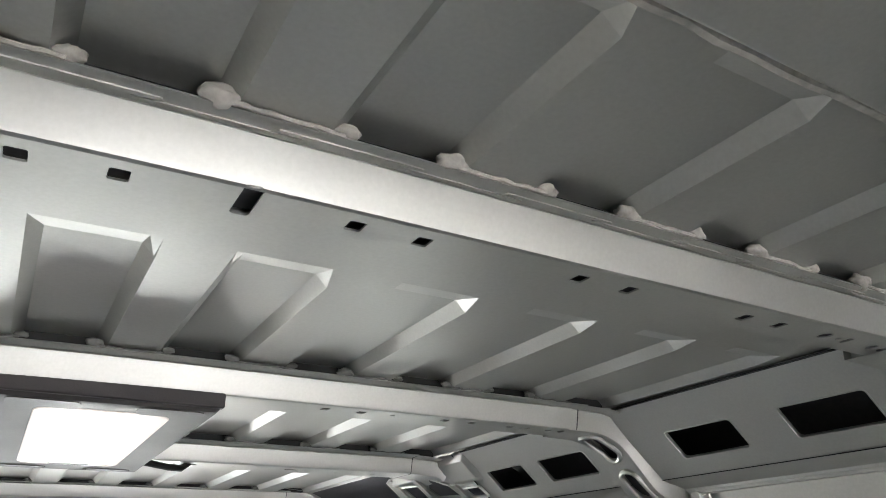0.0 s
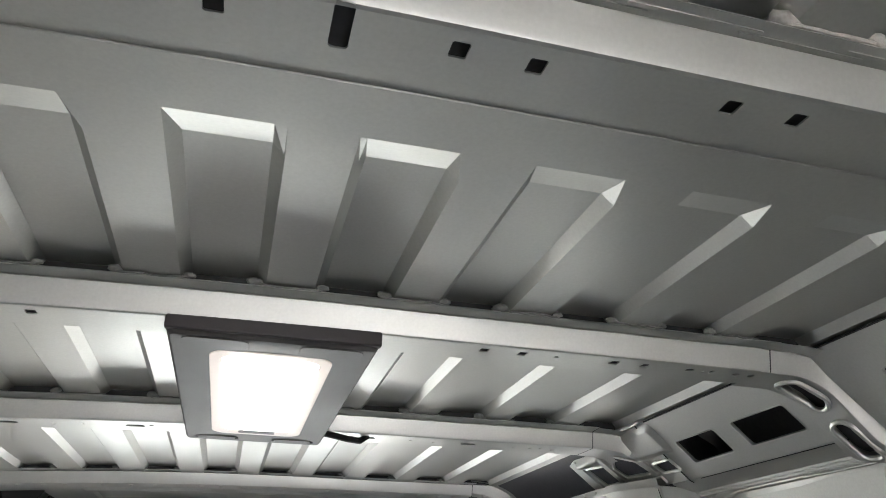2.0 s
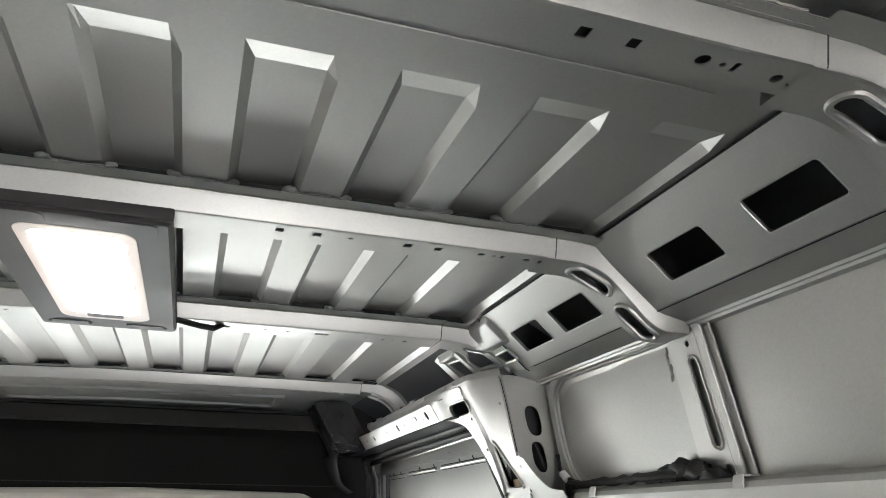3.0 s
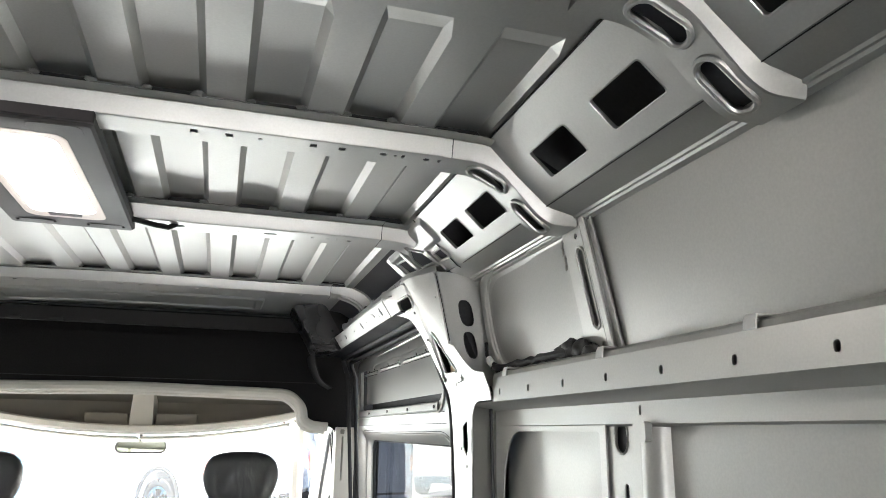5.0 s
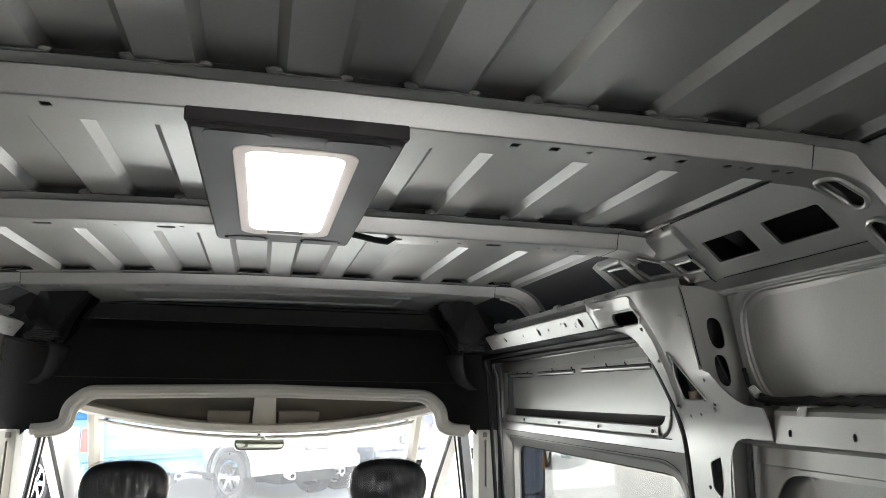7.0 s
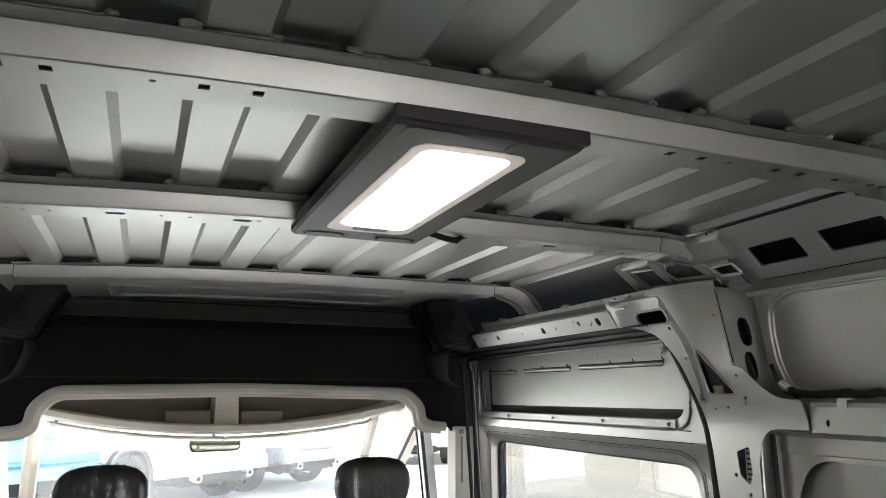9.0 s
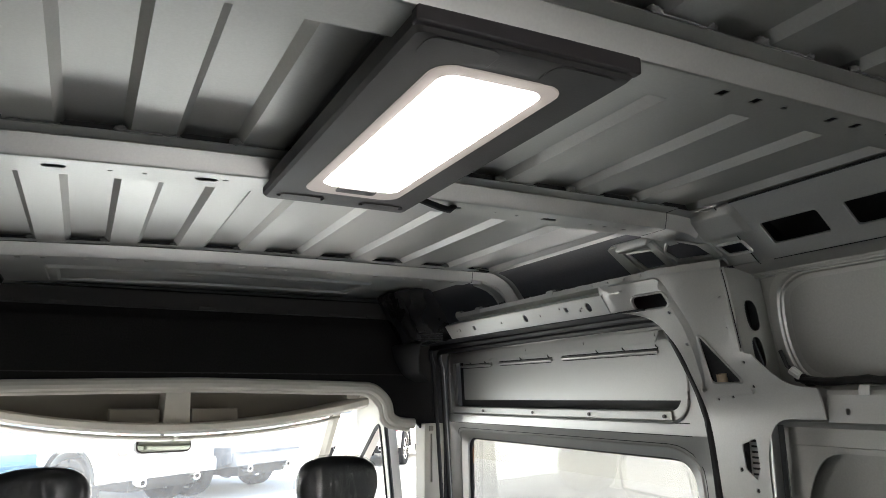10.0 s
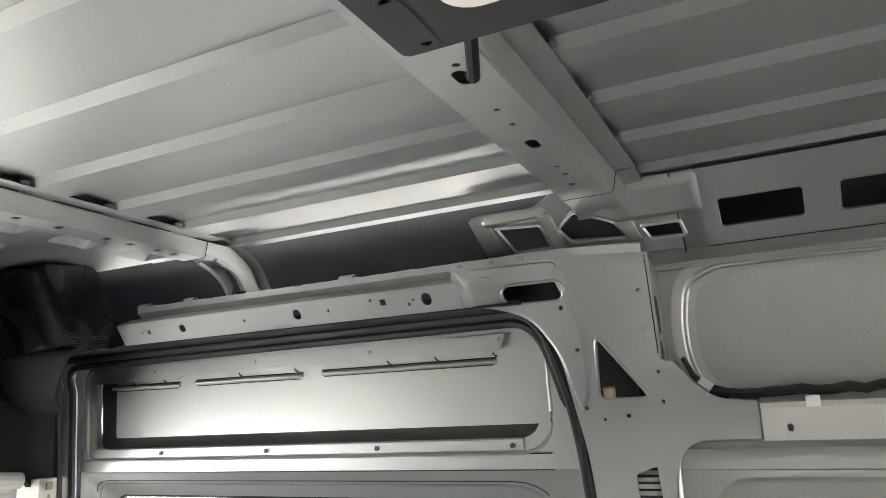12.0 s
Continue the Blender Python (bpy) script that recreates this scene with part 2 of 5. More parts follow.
def add_tube(bm, pts, r, closed=False, n=8, squash=1.0):
    pts = [Vector(p) for p in pts]
    k = len(pts)
    rings = []
    for i in range(k):
        a = pts[i - 1] if (closed or i) else pts[i]
        b = pts[(i + 1) % k] if (closed or i < k - 1) else pts[i]
        d = (b - a).normalized()
        side = d.cross(Vector((0, 0, 1)))
        side = side.normalized() if side.length > 1e-3 else Vector((1, 0, 0))
        up = side.cross(d)
        rings.append([bm.verts.new(pts[i] + side * (r * math.cos(2 * math.pi * j / n)) + up * (r * squash * math.sin(2 * math.pi * j / n))) for j in range(n)])
    for i in range(k if closed else k - 1):
        p, q = rings[i], rings[(i + 1) % k]
        for j in range(n):
            bm.faces.new((p[j - 1], p[j], q[j], q[j - 1]))
    if not closed:
        bm.faces.new(rings[0])
        bm.faces.new(rings[-1][::-1])
    return bm


def add_box(bm, lo, hi):
    x0, y0, z0 = lo
    x1, y1, z1 = hi
    return add_prism(bm, [(x0, y0), (x1, y0), (x1, y1), (x0, y1)], z0, z1, lambda u, v, w: (u, v, w))


def add_blob(bm, at, r, seed):
    rnd = random.Random(seed)
    made = bmesh.ops.create_icosphere(bm, subdivisions=3, radius=1.0)
    k = Vector((rnd.uniform(0, 9), rnd.uniform(0, 9), 3))
    for v in made["verts"]:
        d = 1 + 0.35 * noise.noise(v.co * 1.6 + k) + 0.12 * noise.noise(v.co * 5 + k)
        v.co = Vector((at[0] + v.co.x * r[0] * d, at[1] + v.co.y * r[1] * d, at[2] + v.co.z * r[2] * d))
    return bm


# ---- the cargo room's shell ----
def crown(x):
    """How far the roof falls away towards the left cant rail."""
    return -0.041 * max(0.0, 0.12 - x) ** 2


def crowned(bm):
    """Cuts a part of the roof across and lets it follow the roof's crown."""
    for k in range(14):
        bmesh.ops.bisect_plane(bm, geom=bm.verts[:] + bm.edges[:] + bm.faces[:], plane_co=(0.10 - 0.06 * k, 0, 0), plane_no=(1, 0, 0))
    for v in bm.verts:
        v.co.z += crown(v.co.x)
    return bm


ROOF_Z, RIB_UP = 1.905, 0.0115
RIBS = [(0.008 + 0.1445 * (k - 4.5) * (1.02 if k < 4 else 1.0), 0.0455) for k in range(10)]


def roof_bay(bm, y0, y1, bevel0=0.0, bevel1=0.0, half=0.73):
    """Roof skin with pressed channels from y0 to y1; bevelled channel ends where the pressing stops short."""
    def sheet(x0, x1, ya, yb, za, zb, zc, zd):
        vs = [bm.verts.new(p) for p in ((x0, ya, za), (x1, ya, zb), (x1, yb, zc), (x0, yb, zd))]
        bm.faces.new(vs)
    z, up = ROOF_Z, ROOF_Z + RIB_UP
    xs = [-half]
    for c, w in RIBS:
        xs += [c - w, c - w + 0.011, c + w - 0.011, c + w]
    xs += [half]
    ya, yb = y0 + bevel0, y1 - bevel1
    for i in range(len(xs) - 1):
        k = i % 4
        if xs[i + 1] - xs[i] < 1e-5:
            continue
        if k == 0:
            sheet(xs[i], xs[i + 1], y0, y1, z, z, z, z)
        else:
            zl, zr = ((z, up), (up, up), (up, z))[k - 1]
            sheet(xs[i], xs[i + 1], ya, yb, zl, zr, zr, zl)
            if bevel0:
                sheet(xs[i], xs[i + 1], y0, ya, z, z, zr, zl)
            if bevel1:
                sheet(xs[i], xs[i + 1], yb, y1, zl, zr, z, z)
    return bm


bm = bmesh.new()
roof_bay(bm, 0.380, 0.60, 0.025, 0.0)
vs = [bm.verts.new(p) for p in ((-0.73, 0.60, ROOF_Z), (0.722, 0.60, ROOF_Z), (0.722, 0.735, ROOF_Z), (-0.73, 0.735, ROOF_Z))]
bm.faces.new(vs)
roof_bay(bm, 0.735, 1.10, 0.042, 0.0)
roof_bay(bm, 1.10, 1.66)
roof_bay(bm, 1.66, 2.42)
roof_bay(bm, 2.42, 2.62, 0.0, 0.03)
for x0, x1, y0, y1 in ((-0.73, 0.722, REAR_Y, 0.380), (-0.73, 0.722, 2.62, 3.2)):
    bm.faces.new([bm.verts.new(p) for p in ((x0, y0, ROOF_Z), (x1, y0, ROOF_Z), (x1, y1, ROOF_Z), (x0, y1, ROOF_Z))])
crowned(bm)
# outer skin above, so that the roof has a thickness
bm.faces.new([bm.verts.new(p) for p in ((-1.0, REAR_Y, 1.96), (-1.0, 3.4, 1.96), (1.0, 3.4, 1.96), (1.0, REAR_Y, 1.96))])
ceiling = part("ceiling", bm, SILVER, None, "", 0.0, False)
tagged(ceiling, "silver-painted steel roof skin with pressed longitudinal channels", "ceiling", "", "structure")

bm = bmesh.new()
rows = []
for w, h, dz in ((0.92, 0.26, 0.0), (0.905, 0.245, -0.008), (0.865, 0.205, -0.008), (0.85, 0.19, -0.001)):
    rows.append([bm.verts.new((x, y, ROOF_Z - 0.001 + dz)) for x, y in rr(0.0, 2.82, w, h, 0.02, 4)])
for a, c in zip(rows[:-1], rows[1:]):
    for i in range(len(a)):
        bm.faces.new((a[i - 1], a[i], c[i], c[i - 1]))
part("roof_pressing", crowned(bm), SILVER, ceiling)
for k in range(4):
    bm = bmesh.new()
    add_prism(bm, rr(-0.25 + 0.165 * k, 2.80, 0.07, 0.02, 0.008, 3), -0.0009, 0.0, lambda u, v, w: (u, v, ROOF_Z + w))
    part("roof_emboss", crowned(bm), SILVER, ceiling, "", 0.002)

# the reinforcing sheet over the rear part of the roof and its sealed edge
bm = bmesh.new()
add_box(bm, (-0.69, REAR_Y, 1.893), (0.69, 0.372, 1.9))
rear_sheet = part("roof_reinforcement", crowned(bm), SILVER, None, "", 0.002)
tagged(rear_sheet, "silver reinforcing sheet under the rear of the roof", "roof panel", "", "structure")
bm = bmesh.new()
rnd = random.Random(5)
pts = [(-0.69 + 0.023 * i, 0.378 + 0.0015 * rnd.uniform(-1, 1), 1.9) for i in range(61)]
add_tube(bm, pts, 0.0035, False, 6, 0.7)
part("sealer_bead", crowned(bm), SEALER, rear_sheet, "pale bead of seam sealer")


# cross-section of the right side, (x, z) from the roof down
CANT = [(0.712, 1.9005), (0.818, 1.804)]
CANT_DIR = (Vector(CANT[1]) - Vector(CANT[0])).normalized()


def cant_map(side):
    def f(y, s, w):
        x = CANT[0][0] + CANT_DIR.x * s + 0.7 * w
        z = CANT[0][1] + CANT_DIR.y * s + 0.7 * w
        return (side * x, y, z)
    return f


def skin_x(z):
    return 0.89 + (1.785 - z) * 0.2


def lean(z):
    """x of the inner door frame's face at a height."""
    a, b = 0.765 + (1.75 - z) * 0.47, 0.8731 + (1.52 - z) * 0.02
    return (a + b - ((a - b) ** 2 + 0.0002) ** 0.5) / 2


def build_side(side):
    tag = "right" if side > 0 else "left"
    wall = empty("wall_" + tag, "silver steel inner side panel with rail, pillars and openings", "wall", kind="structure")
    mx = lambda p: (side * p[0], p[1], p[2])
    # outer skin
    bm = bmesh.new()
    for z0, z1 in ((1.46, 1.80),):
        add_plate(bm, [(REAR_Y, z0), (1.66, z0), (1.66, z1), (REAR_Y, z1)], [], 0.004, lambda y, z, w: mx((skin_x(z) + w, y, z)))
    add_plate(bm, [(REAR_Y, 0.0), (1.80, 0.0), (1.80, 1.47), (REAR_Y, 1.47)], [], 0.004, lambda y, z, w: mx((0.965 + w, y, z)))
    part("outer_skin", bm, SILVER_IN, wall)
    bm = bmesh.new()
    add_plate(bm, [(REAR_Y, 0.0), (1.76, 0.0), (1.76, 1.74), (3.12, 1.74), (3.12, 1.97), (REAR_Y, 1.97)], [], 0.01, lambda y, z, w: mx((1.0 + w, y, z)))
    part("body_side", bm, PRIMER_AND_SHADE, wall)
    # cant panels between the bows with pairs of cut-outs
    for name, y0, y1, rects in (("cant_panel", -1.75, 0.575, [(0.20, 0.33), (0.39, 0.52)]), ("cant_panel", 0.575, 1.09, [(0.681, 0.80), (0.874, 0.993)]), ("cant_panel", 1.09, 1.535, [(1.18, 1.31), (1.357, 1.475)])):
        bm = bmesh.new()
        holes = [rr((a + b) / 2, 0.086, b - a, 0.053, 0.006, 3) for a, b in rects]
        add_plate(bm, [(y0, 0), (y1, 0), (y1, 0.1433), (y0, 0.1433)], holes, 0.006, cant_map(side))
        for loop in holes:
            add_tube(bm, [Vector(cant_map(side)(y, s_, 0.0)) for y, s_ in loop], 0.0013, True, 5)
        add_ribbon(bm, [(0.8183, 1.8037), (0.83, 1.799), (0.868, 1.791), (0.870, 1.787), (0.8745, 1.787), (0.8765, 1.783), (0.892, 1.783)], 0.003, y0, 1.597 if y1 > 1.5 else y1, lambda u, v, w: mx((u, w, v)))
        part(name, bm, SILVER, wall, "", 0.0)
    bm = bmesh.new()
    add_tube(bm, [mx((0.7105, y, 1.9005)) for y in (REAR_Y, 0.0, 0.8, 1.5)], 0.0016, False, 5)
    add_tube(bm, [mx((0.8195, y, 1.8025)) for y in (REAR_Y, 0.0, 0.8, 1.5)], 0.0008, False, 5)
    part("cant_seam", bm, RUBBER, wall, "dark seam between roof and side")
    # skin and end plates behind the cant panels, cavity shade put into their colour
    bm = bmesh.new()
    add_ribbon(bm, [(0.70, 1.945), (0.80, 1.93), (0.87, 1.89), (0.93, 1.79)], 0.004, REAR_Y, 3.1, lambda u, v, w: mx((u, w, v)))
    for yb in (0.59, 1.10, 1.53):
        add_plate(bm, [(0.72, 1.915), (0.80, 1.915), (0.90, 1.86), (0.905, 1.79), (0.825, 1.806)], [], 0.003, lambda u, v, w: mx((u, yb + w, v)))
    part("outer_cant_skin", bm, PRIMER_AND_SHADE, wall)
    # the rail along the wall
    bm = bmesh.new()
    RAIL = [(0.94, 1.567), (0.892, 1.563), (0.876, 1.556), (0.873, 1.548)]
    add_ribbon(bm, RAIL, 0.003, REAR_Y, 1.46, lambda u, v, w: mx((u, w, v)))
    holes = [rr(1.421 - 0.1435 * k, 1.518, 0.009, 0.012, 0.004, 4) for k in range(18)]
    add_plate(bm, [(REAR_Y, 1.499), (1.46, 1.499), (1.46, 1.548), (REAR_Y, 1.548)], holes, 0.003, lambda y, z, w: mx((0.873 + w, y, z)))
    add_ribbon(bm, [(0.873, 1.499), (0.878, 1.495), (0.925, 1.489), (0.94, 1.485)], 0.003, REAR_Y, 1.612, lambda u, v, w: mx((u, w, v)))
    add_plate(bm, [(REAR_Y, 1.452), (1.612, 1.452), (1.612, 1.485), (REAR_Y, 1.485)], [rr(1.009, 1.472, 0.007, 0.014, 0.002), rr(0.2, 1.472, 0.007, 0.014, 0.002)], 0.003, lambda y, z, w: mx((0.94 + w, y, z)))
    add_ribbon(bm, [(0.94, 1.452), (0.945, 1.449), (0.965, 1.449)], 0.003, REAR_Y, 1.612, lambda u, v, w: mx((u, w, v)))
    part("rail", bm, SILVER, wall, "silver longitudinal rail with a row of holes")
    return wall


walls = {s: build_side(s) for s in (1, -1)}
# unseen board added to close the left side, its tone set for bounced light
bm = bmesh.new()
add_box(bm, (-0.868, REAR_Y + 0.01, 0.02), (-0.862, 3.0, 1.76))
part("bounce_board", bm, BOUNCE_BOARD, walls[-1], "unseen grey board added to bounce light")
# unseen rear wall, added with a half-wide opening to limit the rear light
bm = bmesh.new()
add_plate(bm, [(-1.0, 0.0), (1.0, 0.0), (1.0, 1.97), (-1.0, 1.97)], [round_loop([(0.03, 0.04), (0.72, 0.04), (0.70, 1.64), (0.03, 1.64)], 0.08, 4)], 0.05, lambda x, z, w: (x, REAR_Y - 0.03 + w, z))
tagged(part("wall_rear", bm, SILVER), "unseen silver rear wall, opening sized to limit rear light", "wall", "", "structure")

# floor and the lower parts that close the room
bm = bmesh.new()
add_box(bm, (-1.0, REAR_Y, -0.03), (1.0, 4.6, 0.0))
tagged(part("floor", bm, FLOOR), "bare grey steel cargo floor", "floor", "", "structure")

# ---- roof bows ----
END = [(0.640, 1.8665), (0.705, 1.8655), (0.742, 1.852), (0.806, 1.785), (0.83, 1.771), (0.876, 1.771)]

END2 = [(0.640, 1.868), (0.69, 1.866), (0.72, 1.862), (0.735, 1.855)]
END3 = [(0.640, 1.884), (0.705, 1.878), (0.755, 1.858), (0.788, 1.812)]

FACE = 0.0295


def bow(yr, yf, yt, holes, bottom_z, top_z, ends=None, seed=1, pills=True):
    """One cross bow: rear face from (yt, top) to (yr, bottom), bottom yr to yf, front face, flanges, ends."""
    ob = empty("roof_bow", "silver-painted pressed steel roof bow with punched holes", "roof bow", (0, (yr + yf) / 2, top_z), "roof bows", "structure")
    base = Vector((0, (yr + yf) / 2, top_z))
    loc = lambda x, y, z: Vector((x, y, z)) - base
    bm = bmesh.new()
    add_plate(bm, [(-0.655, yr), (0.655, yr), (0.655, yf), (-0.655, yf)], holes, 0.0015, lambda u, v, w: loc(u, v, bottom_z + w))
    # rear face with a rounded lower edge, then the flange that carries the sealer
    add_ribbon(bm, [(yr, bottom_z), (yr - 0.0025, bottom_z + 0.001), (yr - 0.004, bottom_z + 0.004), (yr - 0.010, bottom_z + FACE), (yr - 0.0085, bottom_z + FACE + 0.002), (yt - 0.010, top_z - 0.005), (yt - 0.013, top_z - 0.004)], -0.0015, -0.655, 0.655, lambda u, v, w: loc(w, u, v))
    front = [(yf, bottom_z), (yf + 0.003, bottom_z + 0.003), (yf + 0.012, top_z - 0.005), (yf + 0.026, top_z - 0.005)]
    if seed == 10:
        front = [(yf, bottom_z), (yf + 0.0005, bottom_z + 0.012), (yf + 0.001, top_z - 0.001)]
    add_ribbon(bm, front, 0.0015, -0.655, 0.655, lambda u, v, w: loc(w, u, v))
    part("bow_channel", crowned(bm), SILVER, ob)
    # dark plate added above the holes for the shade inside the bow
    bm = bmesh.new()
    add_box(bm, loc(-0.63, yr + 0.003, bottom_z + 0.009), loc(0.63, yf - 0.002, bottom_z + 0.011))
    part("bow_shade_plate", crowned(bm), PRIMER_AND_SHADE, ob, "dark plate standing in for shade inside the bow")
    # black block added over the bow for the shade in the roof gaps
    bm = bmesh.new()
    add_box(bm, loc(-0.70, yt + 0.006, top_z - 0.003), loc(0.70, yf + 0.010, top_z + 0.0125))
    part("gap_shade_block", crowned(bm), RUBBER, ob, "black block standing in for shade between bow and roof")
    bm = bmesh.new()
    rnd = random.Random(seed)
    for k in range(len(RIBS) - 1):
        x0, x1 = RIBS[k][0] + 0.038, RIBS[k + 1][0] - 0.038
        pts = [(x0 + (x1 - x0) * i / 8, yt - 0.0135 + 0.0012 * rnd.uniform(-1, 1), top_z - 0.002 + 0.001 * rnd.uniform(-1, 1)) for i in range(9)]
        add_tube(bm, [loc(*p) for p in pts], 0.0016 if seed == 10 else 0.0011, False, 6)
    part("sealer_bead", crowned(bm), SEALER if seed == 10 else SEALER_GREY, ob, "bead of seam sealer")
    for k, (c, w) in enumerate(RIBS[1:-1]):
        for s in (1, -1):
            if s < 0 and seed not in (10, 20):
                continue
            bm = bmesh.new()
            big = rnd.uniform(0.75, 1.15) * (1.0 if seed == 10 else 0.8) * (1.0 if s > 0 else 0.8)
            add_blob(bm, loc(c + s * (0.036 + rnd.uniform(-0.004, 0.004)), yt - 0.011, top_z + 0.002), (0.0125 * big, 0.007 * big, 0.0065 * big), seed * 50 + k * 2 + s)
            part("sealer_dab", crowned(bm), SEALER if seed == 10 else SEALER_GREY, ob, "lumpy dab of seam sealer", 0.0, True, 80)
    if seed == 10:
        for k in range(16):
            bm = bmesh.new()
            x0 = -0.61 + 0.077 * k
            back = 0.0125 if k % 2 else 0.0165
            add_prism(bm, rr(x0 + 0.046, 0, 0.092, 0.0026, 0.0010, 2), 0.0, 0.0026, lambda u, v, w: loc(u, yr - back + v, top_z - 0.0046 - w * 0.6))
            part("flange_strip", crowned(bm), SILVER, ob)
    bm = bmesh.new()
    ye = yf + (0.062 if seed == 10 else 0.028)
    add_tube(bm, [loc(-0.63, ye, top_z - 0.0005), loc(0.63, ye, top_z - 0.0005)], 0.0012, False, 6)
    part("flange_edge", crowned(bm), SILVER, ob)
    if ends is None:
        return ob
    for side in (1, -1):
        bm = bmesh.new()
        m = lambda x, y, z: loc(side * x, y, z)
        dz = bottom_z - 1.868
        line = [(x, z + dz * (1 if pills else 0)) for x, z in round_loop_open(ends, 0.02)]
        # rear face strip with a rounded lower edge, and the flange above it
        k = len(line)
        rows = []
        for dy, up in ((0.0, 0.0), (-0.003, 0.001), (-0.0045, 0.004), (-0.0105, FACE), (-0.009, FACE + 0.002), (-0.022, top_z - bottom_z - 0.004), (-0.038, top_z - bottom_z - 0.0035)):
            row = []
            for i, (x, z) in enumerate(line):
                a, c = Vector(line[max(i - 1, 0)]), Vector(line[min(i + 1, k - 1)])
                d = (c - a).normalized()
                row.append(bm.verts.new(m(x - d.y * up, yr + dy, z + d.x * up)))
            rows.append(row)
        for a, c in zip(rows[:-1], rows[1:]):
            for i in range(k - 1):
                bm.faces.new((a[i], a[i + 1], c[i + 1], c[i]))
        # bottom strip with two long holes with raised rims
        acc = [0.0]
        for a, b in zip(line[:-1], line[1:]):
            acc.append(acc[-1] + (Vector(b) - Vector(a)).length)

        def on_line(s, y, w):
            i = max(k for k in range(len(acc) - 1) if acc[k] <= s + 1e-9) if s > 0 else 0
            i = min(i, len(line) - 2)
            t = (s - acc[i]) / (acc[i + 1] - acc[i])
            a, b = Vector(line[i]), Vector(line[i + 1])
            p = a.lerp(b, t)
            d = (b - a).normalized()
            return m(p.x - d.y * w, y, p.y + d.x * w)
        y_in, y_out = yr, yr + 0.062 if pills else yf
        h1, h2 = (0.092, 0.191) if pills else (0.115, 0.135)
        n = 90
        total = acc[-1]
        ny = 24
        inside = lambda s, y: min(((max(abs(s - h) - 0.021, 0) ** 2 + (y - (yr + 0.028)) ** 2) ** 0.5 for h in (h1, h2))) < (0.0165 if pills else 0.016)
        vs = {}
        for i in range(n + 1):
            for j in range(ny + 1):
                vs[i, j] = bm.verts.new(on_line(total * i / n, y_in + (y_out - y_in) * j / ny, 0))
        for i in range(n):
            for j in range(ny):
                if not inside(total * (i + 0.5) / n, y_in + (y_out - y_in) * (j + 0.5) / ny):
                    bm.faces.new((vs[i, j], vs[i + 1, j], vs[i + 1, j + 1], vs[i, j + 1]))
        # front wall of the end piece
        lo = [bm.verts.new(m(x, y_out, z)) for x, z in line]
        hi = [bm.verts.new(m(x + 0.012, y_out + 0.004, z + 0.034)) for x, z in line]
        for i in range(len(line) - 1):
            bm.faces.new((lo[i], lo[i + 1], hi[i + 1], hi[i]))
        if pills:
            add_plate(bm, [(yf - 0.002, bottom_z), (y_out, bottom_z), (y_out, top_z), (yf - 0.002, top_z)], [], 0.002, lambda u, v, w: m(0.6545 + w, u, v))
        for h in (h1, h2) if pills else ():
            ring = [on_line(h + u, yr + 0.028 + v, -0.001) for u, v in rr(0, 0, 0.077, 0.0345, 0.0172, 8)]
            add_tube(bm, ring, 0.0042, True, 8)
        if ends is END3:
            foot = [(0.69, 1.8785), (0.735, 1.866), (0.765, 1.845), (0.785, 1.815), (0.80, 1.795), (0.82, 1.790)]
            for y in (yr + 0.001, y_out - 0.002):
                add_tube(bm, [m(x, y, z) for x, z in round_loop_open(foot, 0.02)], 0.0048, False, 8)
        part("bow_end", crowned(bm), SILVER, ob)
        bm = bmesh.new()
        seam = [(yf, 0.0), (yr, 0.0), (yr - 0.0032, 0.0008), (yr - 0.0048, 0.0042), (yr - 0.0108, FACE), (yr - 0.010, FACE + 0.002), (yt - 0.0105, top_z - bottom_z - 0.004)]
        add_tube(bm, [m(0.6545, y, bottom_z + up - 0.0004) for y, up in seam], 0.0009, False, 5)
        # dark strip behind the long holes stands in for the shade inside
        if pills:
            steps = [h1 - 0.045 + (h2 - h1 + 0.09) * i / 10 for i in range(11)]
            back = [[bm.verts.new(on_line(s_, yr + 0.028 + d, 0.012)) for s_ in steps] for d in (-0.022, 0.022)]
            for i in range(10):
                bm.faces.new((back[0][i], back[0][i + 1], back[1][i + 1], back[1][i]))
        part("joint_seam_and_shade", crowned(bm), PRIMER_AND_SHADE, ob, "dark lap joint, and dark strip for shade in the bow's end")
    return ob


def round_loop_open(pts, r, n=4):
    out = [pts[0]]
    for i in range(1, len(pts) - 1):
        p = Vector(pts[i])
        a, b = Vector(pts[i - 1]) - p, Vector(pts[i + 1]) - p
        d = min(r, a.length * 0.45, b.length * 0.45)
        p0, p1 = p + a.normalized() * d, p + b.normalized() * d
        for j in range(n + 1):
            t = j / n
            out.append(tuple(p0 * (1 - t) ** 2 + p * (2 * t * (1 - t)) + p1 * t**2))
    return out + [pts[-1]]


def sq(x, y, w=0.011, h=0.013):
    return rr(x, y, w, h, 0.001, 1)


def dot(x, y, d=0.007):
    return rr(x, y, d, d, d / 2, 4)


